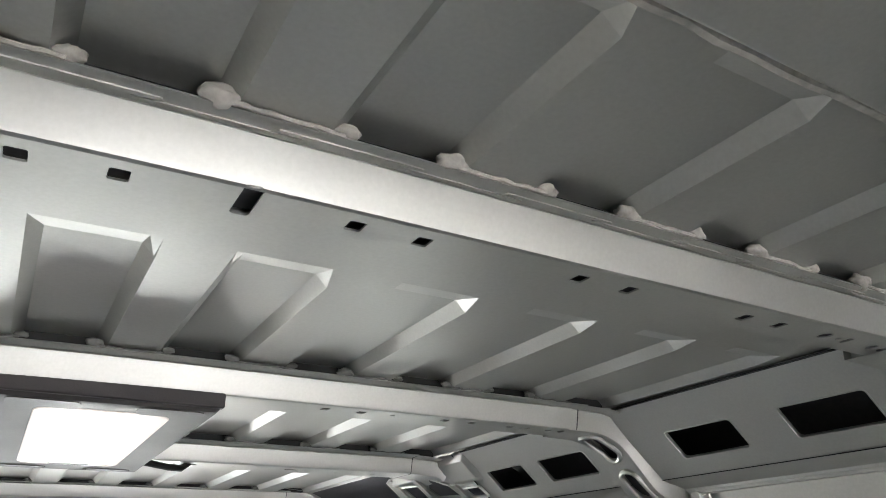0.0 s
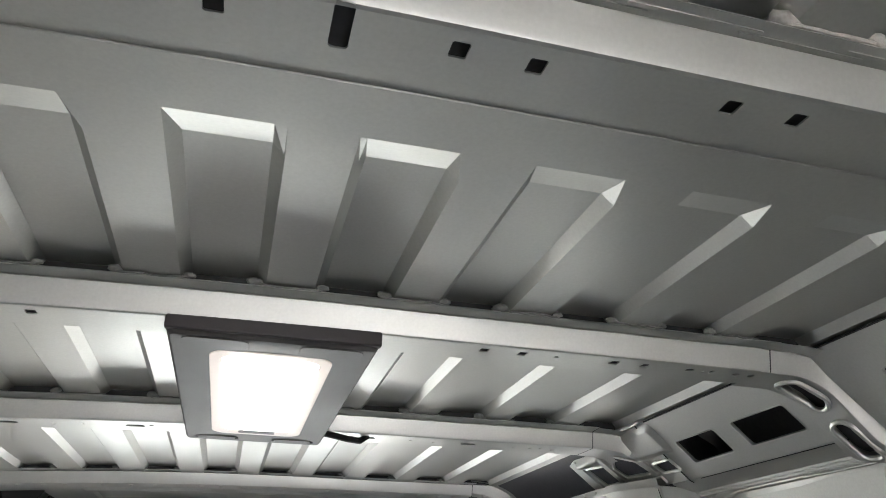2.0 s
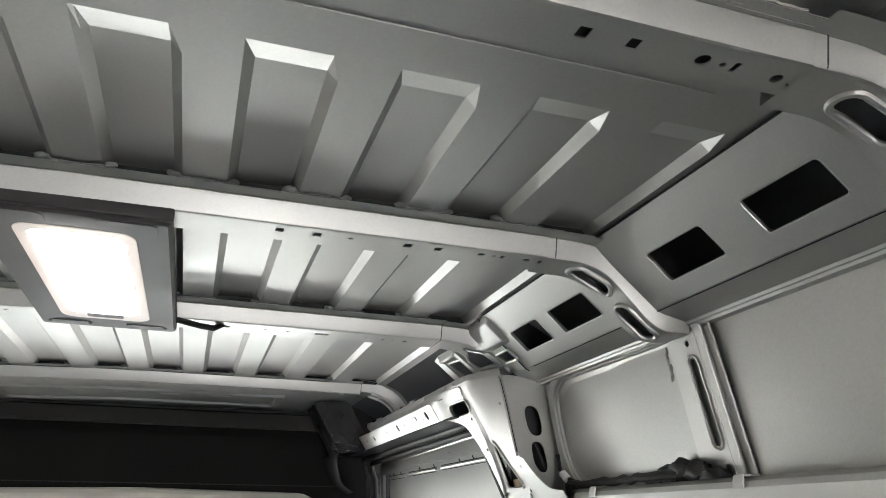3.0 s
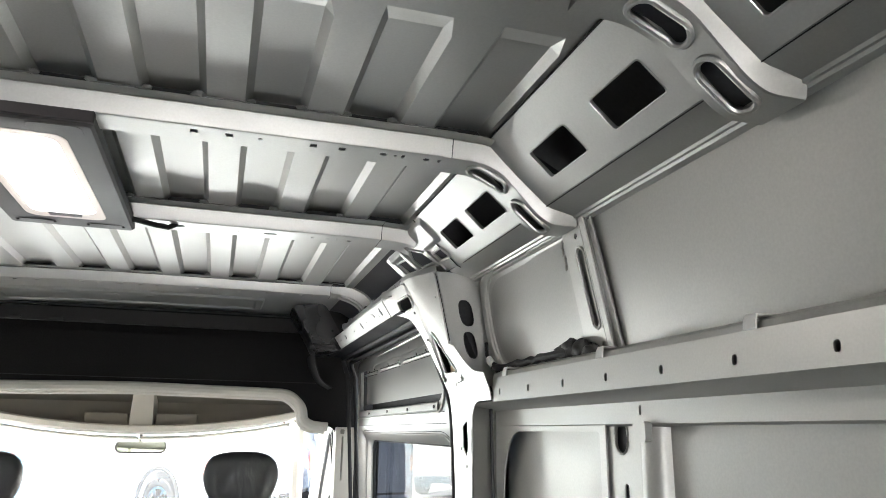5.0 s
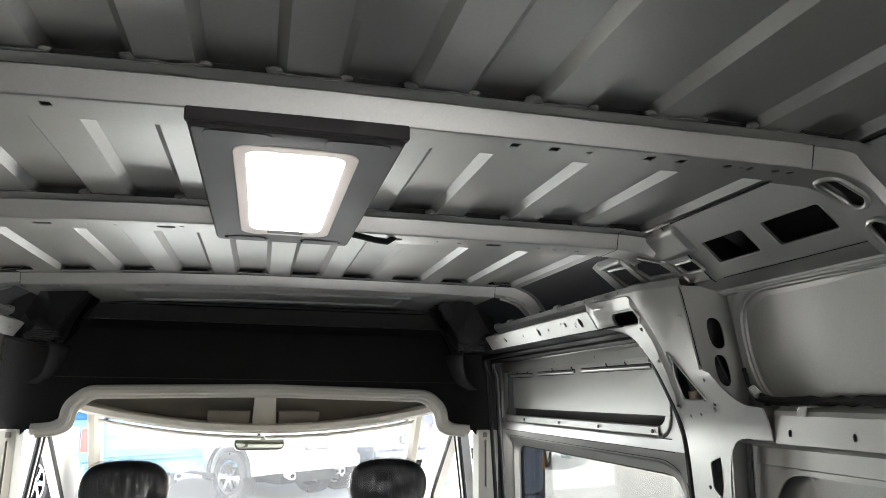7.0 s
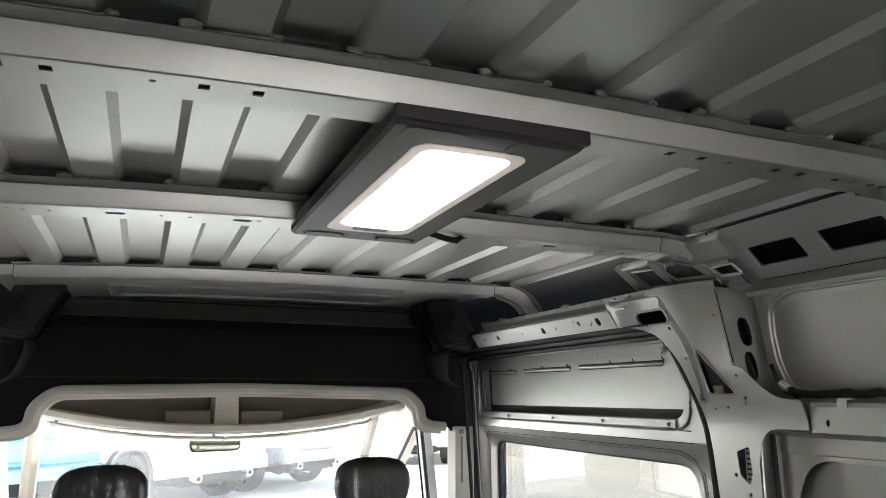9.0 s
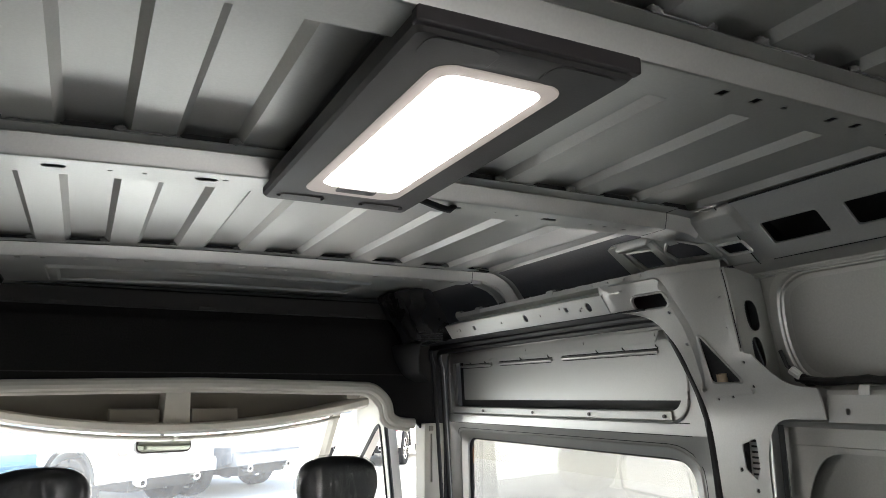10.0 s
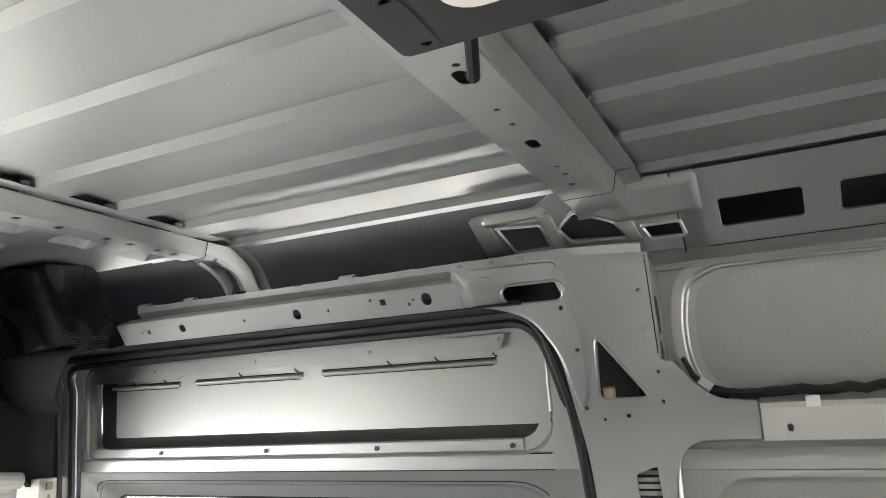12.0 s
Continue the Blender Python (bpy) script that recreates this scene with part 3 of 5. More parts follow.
h0 = [rr(0, 0.582, 0.0115, 0.036, 0.003, 3)]
h1 = []
h2 = []
for s in (1, -1):
    h0 += [sq(s * 0.0675, 0.583), sq(s * 0.115, 0.584), sq(s * 0.248, 0.586), sq(s * 0.297, 0.586), sq(s * 0.433, 0.588), sq(s * 0.479, 0.588), dot(s * 0.546, 0.588, 0.014), dot(s * 0.566, 0.588, 0.006), sq(s * 0.579, 0.588, 0.006), dot(s * 0.624, 0.590, 0.012), dot(s * 0.643, 0.590, 0.012)]
    k = 1.0 if s > 0 else 1.018
    h1 += [sq(s * 0.254 * k, 1.094), sq(s * 0.305 * k, 1.094), dot(s * 0.351 * k, 1.094), sq(s * (0.433 if s > 0 else 0.447), 1.094), sq(s * 0.478 * k, 1.094), dot(s * 0.545, 1.094, 0.012), dot(s * 0.565, 1.094, 0.006), sq(s * 0.578, 1.094, 0.006), dot(s * 0.617, 1.094, 0.011), dot(s * 0.641, 1.094, 0.011)]
    h2 += [rr(s * 0.205, 1.645, 0.032, 0.016, 0.008, 4), rr(s * 0.405, 1.645, 0.030, 0.015, 0.007, 4), dot(s * 0.178, 1.64, 0.008), dot(s * 0.29, 1.645, 0.007), dot(s * 0.335, 1.645, 0.007), dot(s * 0.50, 1.645, 0.007), dot(s * 0.535, 1.645, 0.008), dot(s * 0.555, 1.64, 0.006), dot(s * 0.585, 1.65, 0.011)]
h3 = [sq(0, 2.424, 0.016, 0.016)]
for s in (1, -1):
    h3 += [sq(s * x, 2.424, 0.011, 0.015) for x in (0.06, 0.11, 0.23, 0.29, 0.36, 0.45, 0.50, 0.56, 0.60)]
bow(0.567, 0.611, 0.556, h0, 1.868, 1.905, END, 10)
bow(1.075, 1.132, 1.053, h1, 1.870, 1.905, END, 20)
bow(1.612, 1.683, 1.585, h2, 1.868, 1.905, END2, 30, False)
bow(2.405, 2.455, 2.37, h3, 1.875, 1.909, END3, 40, False)

# ---- the ceiling lamp ----
def ceiling_lamp():
    ob = empty("ceiling_lamp", "grey plastic ceiling lamp panel, switched on, fixed under two roof bows", "lamp", (0, 1.368, 1.868))
    loc = lambda x, y, z: (x, y - 1.368, z - 1.868)
    y0, y1, hw, zb, zt = 1.078, 1.662, 0.119, 1.850, 1.876
    # shell: ring from the outer wall to the lens well
    loops = []
    def ring(w, ya, yb, r, z):
        return [(x, y, z) for x, y in rr(0, (ya + yb) / 2, w, yb - ya, r, 5)]
    rows = [ring(2 * hw, y0, y1, 0.006, zt), ring(2 * hw, y0, y1, 0.006, zb + 0.006), ring(2 * hw - 0.008, y0 + 0.004, y1 - 0.004, 0.008, zb + 0.001),
            ring(2 * hw - 0.03, y0 + 0.012, y1 - 0.012, 0.01, zb), ring(0.138, 1.132, 1.588, 0.02, zb + 0.002), ring(0.126, 1.138, 1.582, 0.018, zb + 0.009)]
    bm = bmesh.new()
    vr = [[bm.verts.new(loc(*p)) for p in r] for r in rows]
    for a, b in zip(vr[:-1], vr[1:]):
        for i in range(len(a)):
            bm.faces.new((a[i - 1], a[i], b[i], b[i - 1]))
    bm.faces.new(vr[0])
    part("housing", bm, PLASTIC_GREY, ob)
    bm = bmesh.new()
    add_box(bm, loc(-hw - 0.002, y0 - 0.006, zb + 0.005), loc(hw + 0.002, y0 + 0.006, zt))
    part("rear_edge", bm, PLASTIC_DARK, ob, "dark edge strip", 0.002)
    # lens
    bm = bmesh.new()
    prev = None
    for w, ya, yb, z in ((0.121, 1.143, 1.555, zb + 0.009), (0.117, 1.146, 1.551, zb + 0.001), (0.108, 1.154, 1.543, zb - 0.003), (0.09, 1.17, 1.527, zb - 0.0045)):
        cur = [bm.verts.new(loc(x, y, z)) for x, y in rr(0, (ya + yb) / 2, w, yb - ya, 0.016, 5)]
        if prev:
            for i in range(len(cur)):
                bm.faces.new((prev[i - 1], prev[i], cur[i], cur[i - 1]))
        prev = cur
    bm.faces.new(prev)
    rim = bmesh.new()
    add_plate(rim, rr(0, 1.361, 0.148, 0.468, 0.026, 5), [rr(0, 1.3485, 0.1172, 0.405, 0.018, 5)], 0.0035, lambda u, v, w: loc(u, v, zb + 0.0005 + w))
    part("lens_rim", rim, LAMP_RIM, ob, "frosted rim lit from within", 0.001)
    lens = part("lens", bm, LAMP_GLOW, ob, "glowing white diffuser")
    bm = bmesh.new()
    add_plate(bm, rr(0, 1.563, 0.06, 0.02, 0.004, 3), [], 0.003, lambda u, v, w: loc(u, v, zb + 0.001 - w))
    part("switch", bm, PLASTIC_GREY, ob, "grey rocker switch", 0.001)
    for sx, yy in ((-1, 1.104), (1, 1.104), (-1, 1.630), (1, 1.630)):
        bm = bmesh.new()
        add_plate(bm, rr(sx * 0.066, yy, 0.075, 0.04 if yy < 1.3 else 0.022, 0.012, 4), [], 0.0009, lambda u, v, w: loc(u, v, zb + 0.0004 - w))
        part("screw_cover", bm, PLASTIC_GREY, ob, "", 0.0008)
    return ob


ceiling_lamp()
bm = bmesh.new()
add_tube(bm, [(0.205, 1.640, 1.885), (0.203, 1.636, 1.868), (0.190, 1.628, 1.858), (0.165, 1.618, 1.858), (0.12, 1.60, 1.862)], 0.006, False, 8)
tagged(part("lamp_cable", bm, RUBBER), "black cable from the lamp into a hole of the bow", "cable")

# ---- quarter panel, sliding door and cab ----
def lean_map(side=1, off=0.0):
    return lambda y, z, w: (side * (lean(z) + twist(y, z) + off + w), y, z)


def twist(y, z):
    """How far the door post's panel turns outwards towards its upper rear edge."""
    a, b = min(max((1.70 - y) / 0.105, 0), 1), min(max((z - 1.62) / 0.17, 0), 1)
    return 0.042 * a * b


def quarter_panel(side):
    hx = lambda z: 0.722 + (1.775 - min(z, 1.776)) * 0.66

    def post_map(off):
        """The post's face, running over into the door header."""
        def f(y, z, w):
            t = min(max((y - 1.79) / 0.112, 0), 1)
            t = t * t * (3 - 2 * t)
            return (side * ((lean(z) + twist(y, z) + off) * (1 - t) + (hx(z) + 0.0025) * t + w), y, z)
        return f
    wall = walls[side]
    bm = bmesh.new()
    outer = round_loop([(1.59, 1.80), (1.91, 1.80), (1.91, 1.738), (1.85, 1.733), (1.79, 1.712), (1.755, 1.65), (1.747, 1.55), (1.734, 1.47), (1.723, 1.33), (1.705, 0.3), (1.585, 0.3), (1.60, 1.42), (1.59, 1.47), (1.57, 1.495), (1.545, 1.503), (1.462, 1.503), (1.462, 1.560), (1.52, 1.566), (1.555, 1.597), (1.575, 1.626), (1.593, 1.630)], [0.003, 0.003, 0.003, 0.03, 0.04, 0.04, 0.04, 0.04, 0.02, 0, 0, 0.04, 0.03, 0.02, 0.02, 0.002, 0.002, 0.03, 0.02, 0.004, 0.004], 4)
    tri = round_loop([(1.690, 1.676), (1.703, 1.572), (1.618, 1.572)], 0.014, 4)
    pill = rr(1.778, 1.750, 0.104, 0.032, 0.015, 5)
    lab = round_loop([(1.6605, 1.450), (1.625, 1.463), (1.621, 1.406), (1.631, 1.382), (1.657, 1.401)], 0.005, 3)
    add_sheet(bm, outer, [tri, pill, lab, dot(1.60, 1.612, 0.006), dot(1.60, 1.565, 0.007), dot(1.66, 1.545, 0.007), dot(1.70, 1.54, 0.006), dot(1.668, 1.40, 0.009), dot(1.632, 1.362, 0.009)], 0.003, post_map(0.0), [("v", z) for z in (1.40, 1.44, 1.47, 1.49, 1.505, 1.52, 1.535, 1.55, 1.575, 1.60, 1.62, 1.66, 1.70, 1.74, 1.77)] + [("u", y) for y in (1.615, 1.64, 1.67, 1.70, 1.80, 1.815, 1.83, 1.845, 1.86, 1.875, 1.89)])
    add_prism(bm, rr(1.625, 1.772, 0.045, 0.007, 0.003, 3, 10), -0.003, 0.001, lean_map(side))
    part("door_post_panel", bm, SILVER, wall)
    # raised rims
    bm = bmesh.new()
    for loop in (tri,):
        add_tube(bm, [(side * (lean(z) + twist(y, z) - 0.0005), y, z) for y, z in loop], 0.003, True, 6)
    part("rim", bm, SILVER, wall)
    # raised facing round the door opening, sloping down to the sunken facet
    bm = bmesh.new()
    facing = round_loop([(1.905, 1.797), (1.728, 1.797), (1.712, 1.742), (1.695, 1.69), (1.704, 1.63), (1.717, 1.580), (1.734, 1.550), (1.746, 1.59), (1.7535, 1.645), (1.790, 1.7105), (1.85, 1.732), (1.905, 1.737)], [0.003, 0.02, 0.03, 0.02, 0.04, 0.006, 0.006, 0.04, 0.04, 0.04, 0.03, 0.003], 5)
    hump = 0.0045
    inner = []
    k = len(facing)
    for i in range(k):
        d = (Vector(facing[(i + 1) % k]) - Vector(facing[i - 1])).normalized()
        n = Vector((-d.y, d.x))
        y, z = facing[i]
        wide = 0.003 if z > 1.79 or y > 1.89 else 0.005 + 0.013 * min(max((z - 1.58) / 0.1, 0), 1) if y < 1.7285 else 0.005
        inner.append((y + n.x * wide, z + n.y * wide))
    f0, f1 = post_map(0.0), post_map(-hump)
    lo = [bm.verts.new(f0(y, z, 0)) for y, z in facing]
    hi = [bm.verts.new(f1(y, z, 0)) for y, z in inner]
    for i in range(k):
        bm.faces.new((lo[i - 1], lo[i], hi[i], hi[i - 1]))
    opening = rr(1.778, 1.750, 0.104, 0.032, 0.015, 5)
    add_sheet(bm, inner, [opening], 0.002, f1, [("v", z) for z in (1.52, 1.535, 1.55, 1.575, 1.60, 1.64)] + [("u", y) for y in (1.80, 1.815, 1.83, 1.845, 1.86, 1.875, 1.89)])
    add_tube(bm, [f1(y, z, 0.0005) for y, z in opening], 0.003, True, 6)
    ring0, ring1 = [bm.verts.new(f1(y, z, 0)) for y, z in opening], [bm.verts.new(f0(y, z, 0.004)) for y, z in opening]
    for i in range(len(opening)):
        bm.faces.new((ring0[i - 1], ring0[i], ring1[i], ring1[i - 1]))
    part("post_facing", bm, SILVER, wall, "", 0.0, True, 50)
    # upright lip along the rear edge of the post and a pressed bead under the triangle
    bm = bmesh.new()
    add_prism(bm, round_loop([(1.5965, 1.797), (1.612, 1.797), (1.613, 1.70), (1.609, 1.635), (1.5965, 1.632)], 0.003, 2), -0.005, 0.002, lean_map(side))
    add_prism(bm, rr(1.655, 1.552, 0.105, 0.009, 0.0044, 4, -3), -0.004, 0.002, lean_map(side))
    part("post_lip", bm, SILVER, wall, "", 0.002)
    # return wall behind the lower post
    bm = bmesh.new()
    add_ribbon(bm, round_loop_open([(0.874, 1.588), (0.878, 1.597), (0.90, 1.604), (0.9415, 1.618)], 0.008, 3), 0.002, 0.3, 1.502, lambda u, v, w: (side * u, v, w))
    part("post_return", bm, SILVER, wall)
    for y, z in ((1.735, 1.722), (1.722, 1.655), (1.726, 1.56), (1.61, 1.74), (1.61, 1.68), (1.89, 1.77)):
        bm = bmesh.new()
        add_prism(bm, rr(y, z, 0.008, 0.008, 0.004, 4), -0.0015, 0.003, lean_map(side, -0.0045 if y > 1.70 else -0.004 if y < 1.613 else 0.0))
        part("spot_weld", bm, SILVER, wall, "", 0.001)
    # dark sheet put behind the openings for the shade of the cavity
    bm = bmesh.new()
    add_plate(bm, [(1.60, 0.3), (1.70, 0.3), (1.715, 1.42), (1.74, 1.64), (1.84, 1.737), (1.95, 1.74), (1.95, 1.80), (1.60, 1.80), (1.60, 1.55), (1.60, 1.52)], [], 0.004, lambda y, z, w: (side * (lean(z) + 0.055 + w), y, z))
    part("post_cavity_shade", bm, PRIMER_AND_SHADE, wall)
    # pierced bracket that carries the third bow
    cm = cant_map(side)
    S = lambda z: (1.9005 - z) / 0.6733
    wins = [round_loop([(1.832, S(1.867)), (1.755, S(1.863)), (1.745, S(1.829)), (1.812, S(1.829))], 0.005, 3),
            round_loop([(1.728, S(1.853)), (1.694, S(1.873)), (1.634, S(1.853)), (1.616, S(1.829)), (1.712, S(1.834))], 0.006, 3),
            round_loop([(1.594, S(1.842)), (1.534, S(1.842)), (1.528, S(1.822)), (1.584, S(1.824))], 0.005, 3)]
    bm = bmesh.new()
    add_plate(bm, round_loop([(1.535, 0.0), (1.72, 0.0), (1.76, 0.022), (1.85, 0.020), (1.875, 0.024), (1.862, 0.135), (1.50, 0.1433), (1.50, 0.0)], 0.008, 3), wins, 0.003, cm)
    for loop in wins:
        add_tube(bm, [Vector(cm(y, s_, -0.001)) for y, s_ in loop], 0.0035, True, 6)
    part("bow_bracket", bm, SILVER, wall, "pierced silver bracket")
    for ya, yb, sa, sb, up in ((1.497, 1.618, 0.004, 0.076, 0.008), (1.738, 1.858, 0.022, 0.050, 0.010)):
        bm = bmesh.new()
        rows = []
        for g, w in ((0.0, 0.0), (0.010, -up * 0.9), (0.0125, -up), (0.016, -up)):
            rows.append([bm.verts.new(cm(y, s_, w)) for y, s_ in rr((ya + yb) / 2, (sa + sb) / 2, yb - ya - 2 * g, sb - sa - 2 * g, 0.008, 3)])
        for a, b_ in zip(rows[:-1], rows[1:]):
            for i in range(len(a)):
                bm.faces.new((a[i - 1], a[i], b_[i], b_[i - 1]))
        bm.faces.new(rows[-1])
        part("bracket_boss", bm, SILVER, wall)
    for k, (loop, up) in enumerate((([(1.749, 0.036), (1.733, 0.032), (1.719, 0.108), (1.737, 0.112)], 0.009), ([(1.874, 0.025), (1.843, 0.022), (1.822, 0.128), (1.860, 0.136)], 0.006), ([(1.632, 0.070), (1.605, 0.072), (1.597, 0.112), (1.612, 0.112)], 0.006), ([(1.82, 0.113), (1.60, 0.117), (1.60, 0.136), (1.85, 0.132)], 0.005))):
        bm = bmesh.new()
        add_prism(bm, round_loop(loop, 0.004, 3), -up, 0.001, cm)
        part("bracket_rib", bm, SILVER, wall, "", 0.003)
    # rear wall of the post with two long holes, rounded into the wall opening
    bm = bmesh.new()
    wall_x = lambda s_, z: lean(z) + twist(1.596, z) + 0.002 + s_ * (skin_x(z) - 0.03 - lean(z) - twist(1.596, z))
    holes = [[(cx + rx * math.copysign(min(1, abs(math.cos(a)) ** 0.8), math.cos(a)), cz + 0.031 * math.copysign(abs(math.sin(a)) ** 0.7, math.sin(a))) for a in [2 * math.pi * i / 20 for i in range(20)]] for cx, cz, rx in ((0.74, 1.706, 0.25), (0.68, 1.632, 0.22))]
    add_sheet(bm, [(0.0, 1.54), (1.4, 1.54), (1.4, 1.80), (0.0, 1.80)], holes, 0.002, lambda s_, z, w: (side * wall_x(s_, z), 1.596 + w, z), [("v", z) for z in (1.58, 1.62, 1.66, 1.70, 1.74, 1.77)])
    part("rear_pillar", bm, SILVER, wall)
    # dark plate added behind the two long holes to give them shade
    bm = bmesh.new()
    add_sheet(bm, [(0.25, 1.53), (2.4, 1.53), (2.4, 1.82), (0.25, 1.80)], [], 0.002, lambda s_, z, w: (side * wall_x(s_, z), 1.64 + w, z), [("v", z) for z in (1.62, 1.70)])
    part("pillar_shade_back", bm, PRIMER_AND_SHADE, wall)
    bm = bmesh.new()
    seam = [cm(1.5345, s_, -0.0012) for s_ in (0.0, 0.05, 0.10, 0.143)] + [(side * 0.8265, 1.536, 1.8)]
    add_tube(bm, seam, 0.0011, False, 6)
    add_tube(bm, [(side * (lean(z) + twist(1.5965, z) - 0.0005), 1.5965, z) for z in (1.795, 1.75, 1.70, 1.64)], 0.0016, False, 6)
    part("panel_seam", bm, RUBBER, wall, "dark seam line")
    bm = bmesh.new()
    curve = round_loop_open([(1.10, 1.777), (1.30, 1.777), (1.50, 1.777), (1.545, 1.755), (1.556, 1.70), (1.556, 1.64), (1.54, 1.59), (1.48, 1.562)], 0.03, 6)
    k = len(curve)
    rows = []
    for off, dx in ((-0.012, 0.0), (0.0, -0.001), (0.003, -0.005), (0.007, -0.005), (0.010, -0.009), (0.013, -0.010), (0.026, -0.011)):
        row = []
        for i, (y, z) in enumerate(curve):
            a, b_ = Vector(curve[max(i - 1, 0)]), Vector(curve[min(i + 1, k - 1)])
            d = (b_ - a).normalized()
            q = Vector((y, z)) + Vector((-d.y, d.x)) * off * (1.0 if i > 11 else 0.3 + 0.06 * i)
            row.append(bm.verts.new((side * (skin_x(q.y) + dx), q.x, q.y)))
        rows.append(row)
    for a, b_ in zip(rows[:-1], rows[1:]):
        for i in range(k - 1):
            bm.faces.new((a[i], a[i + 1], b_[i + 1], b_[i]))
    part("opening_flange", bm, SILVER, wall)
    bm = bmesh.new()
    add_plate(bm, [(1.60, 0.2), (1.82, 0.2), (1.82, 1.73), (1.60, 1.66)], [], 0.004, lambda y, z, w: (side * (0.965 + w), y, z))
    add_plate(bm, [(0, 0.2), (1, 0.2), (1, 1.50), (0, 1.56)], [], 0.003, lambda u, z, w: (side * (0.928 + w), 1.785 - 0.095 * u, z))
    part("seal_backing", bm, RUBBER, wall)
    # header rail over the door and the bumpy flange above it
    bm = bmesh.new()
    holes = [rr(2.535, 1.757, 0.016, 0.014, 0.006, 4), rr(2.242, 1.757, 0.018, 0.018, 0.008, 4), sq(2.051, 1.760, 0.012, 0.010), rr(1.964, 1.757, 0.02, 0.02, 0.009, 4), dot(2.17, 1.757, 0.006), dot(2.37, 1.757, 0.006), dot(2.0, 1.752, 0.006), dot(1.99, 1.758, 0.005), sq(2.63, 1.757, 0.008, 0.008), dot(2.65, 1.757, 0.005), dot(2.075, 1.765, 0.005)]
    add_plate(bm, [(1.90, 1.736), (2.715, 1.736), (2.715, 1.776), (1.90, 1.776)], holes, 0.003, lambda y, z, w: (side * (hx(z) + w + 0.001), y, z))
    add_ribbon(bm, [(0.727, 1.776), (0.745, 1.783), (0.76, 1.79)], 0.003, 1.84, 2.715, lambda u, v, w: (side * u, w, v))
    part("door_header", bm, SILVER, wall)
    bm = bmesh.new()
    rnd = random.Random(3)
    n = 60
    lo, lip, hi = [], [], []
    for i in range(n + 1):
        y = 1.60 + 1.08 * i / n
        x = 0.747 + twist(y, 1.79)
        b = 0.0006 * max(0, math.sin(i * 0.9)) + 0.0006 * rnd.uniform(-1, 1)
        deep = 0.016 * min(max((y - 1.86) / 0.10, 0), 1)
        lo.append(bm.verts.new((side * (x + 0.003 + deep), y, 1.786)))
        lip.append(bm.verts.new((side * (x - 0.001), y, 1.8025 + 0.5 * b)))
        hi.append(bm.verts.new((side * (x - 0.002 + 0.3 * b), y, 1.815 + b)))
    back = [bm.verts.new((side * (abs(v.co.x) + 0.02), v.co.y, v.co.z + 0.001)) for v in hi]
    for i in range(n):
        bm.faces.new((lo[i], lo[i + 1], lip[i + 1], lip[i]))
        bm.faces.new((lip[i], lip[i + 1], hi[i + 1], hi[i]))
        bm.faces.new((hi[i], hi[i + 1], back[i + 1], back[i]))
    part("weld_flange", bm, SILVER, wall)
    # folded tabs that stand over the flange, and its weld marks
    for y, wide in ((2.66, 0.03), (2.529, 0.026), (2.136, 0.030)):
        bm = bmesh.new()
        add_ribbon(bm, [(0.744, 1.806), (0.7428, 1.811), (0.7435, 1.8185), (0.749, 1.821), (0.756, 1.820)], 0.0015, y - wide / 2, y + wide / 2, lambda u, v, w: (side * u, w, v))
        part("folded_tab", bm, SILVER, wall)
    # black chips put in for the shade of gaps along the flange
    for y in (2.472, 2.39, 2.25, 2.096):
        bm = bmesh.new()
        add_prism(bm, rr(y, 1.817, 0.022, 0.005, 0.002, 2), -0.001, 0.004, lambda u, v, w: (side * (0.745 + w), u, v))
        part("flange_gap_shade", bm, RUBBER, wall, "black chip standing in for shade in the flange's gap")
    for y in (2.021, 1.962, 1.903, 1.845, 1.79):
        bm = bmesh.new()
        add_prism(bm, rr(y, 1.8085, 0.010, 0.006, 0.003, 3), -0.0022, 0.001, lambda u, v, w: (side * (0.7455 + twist(u, 1.79) + w), u, v))
        part("spot_weld", bm, SILVER, wall, "", 0.001)
    return wall


for s in (1, -1):
    quarter_panel(s)


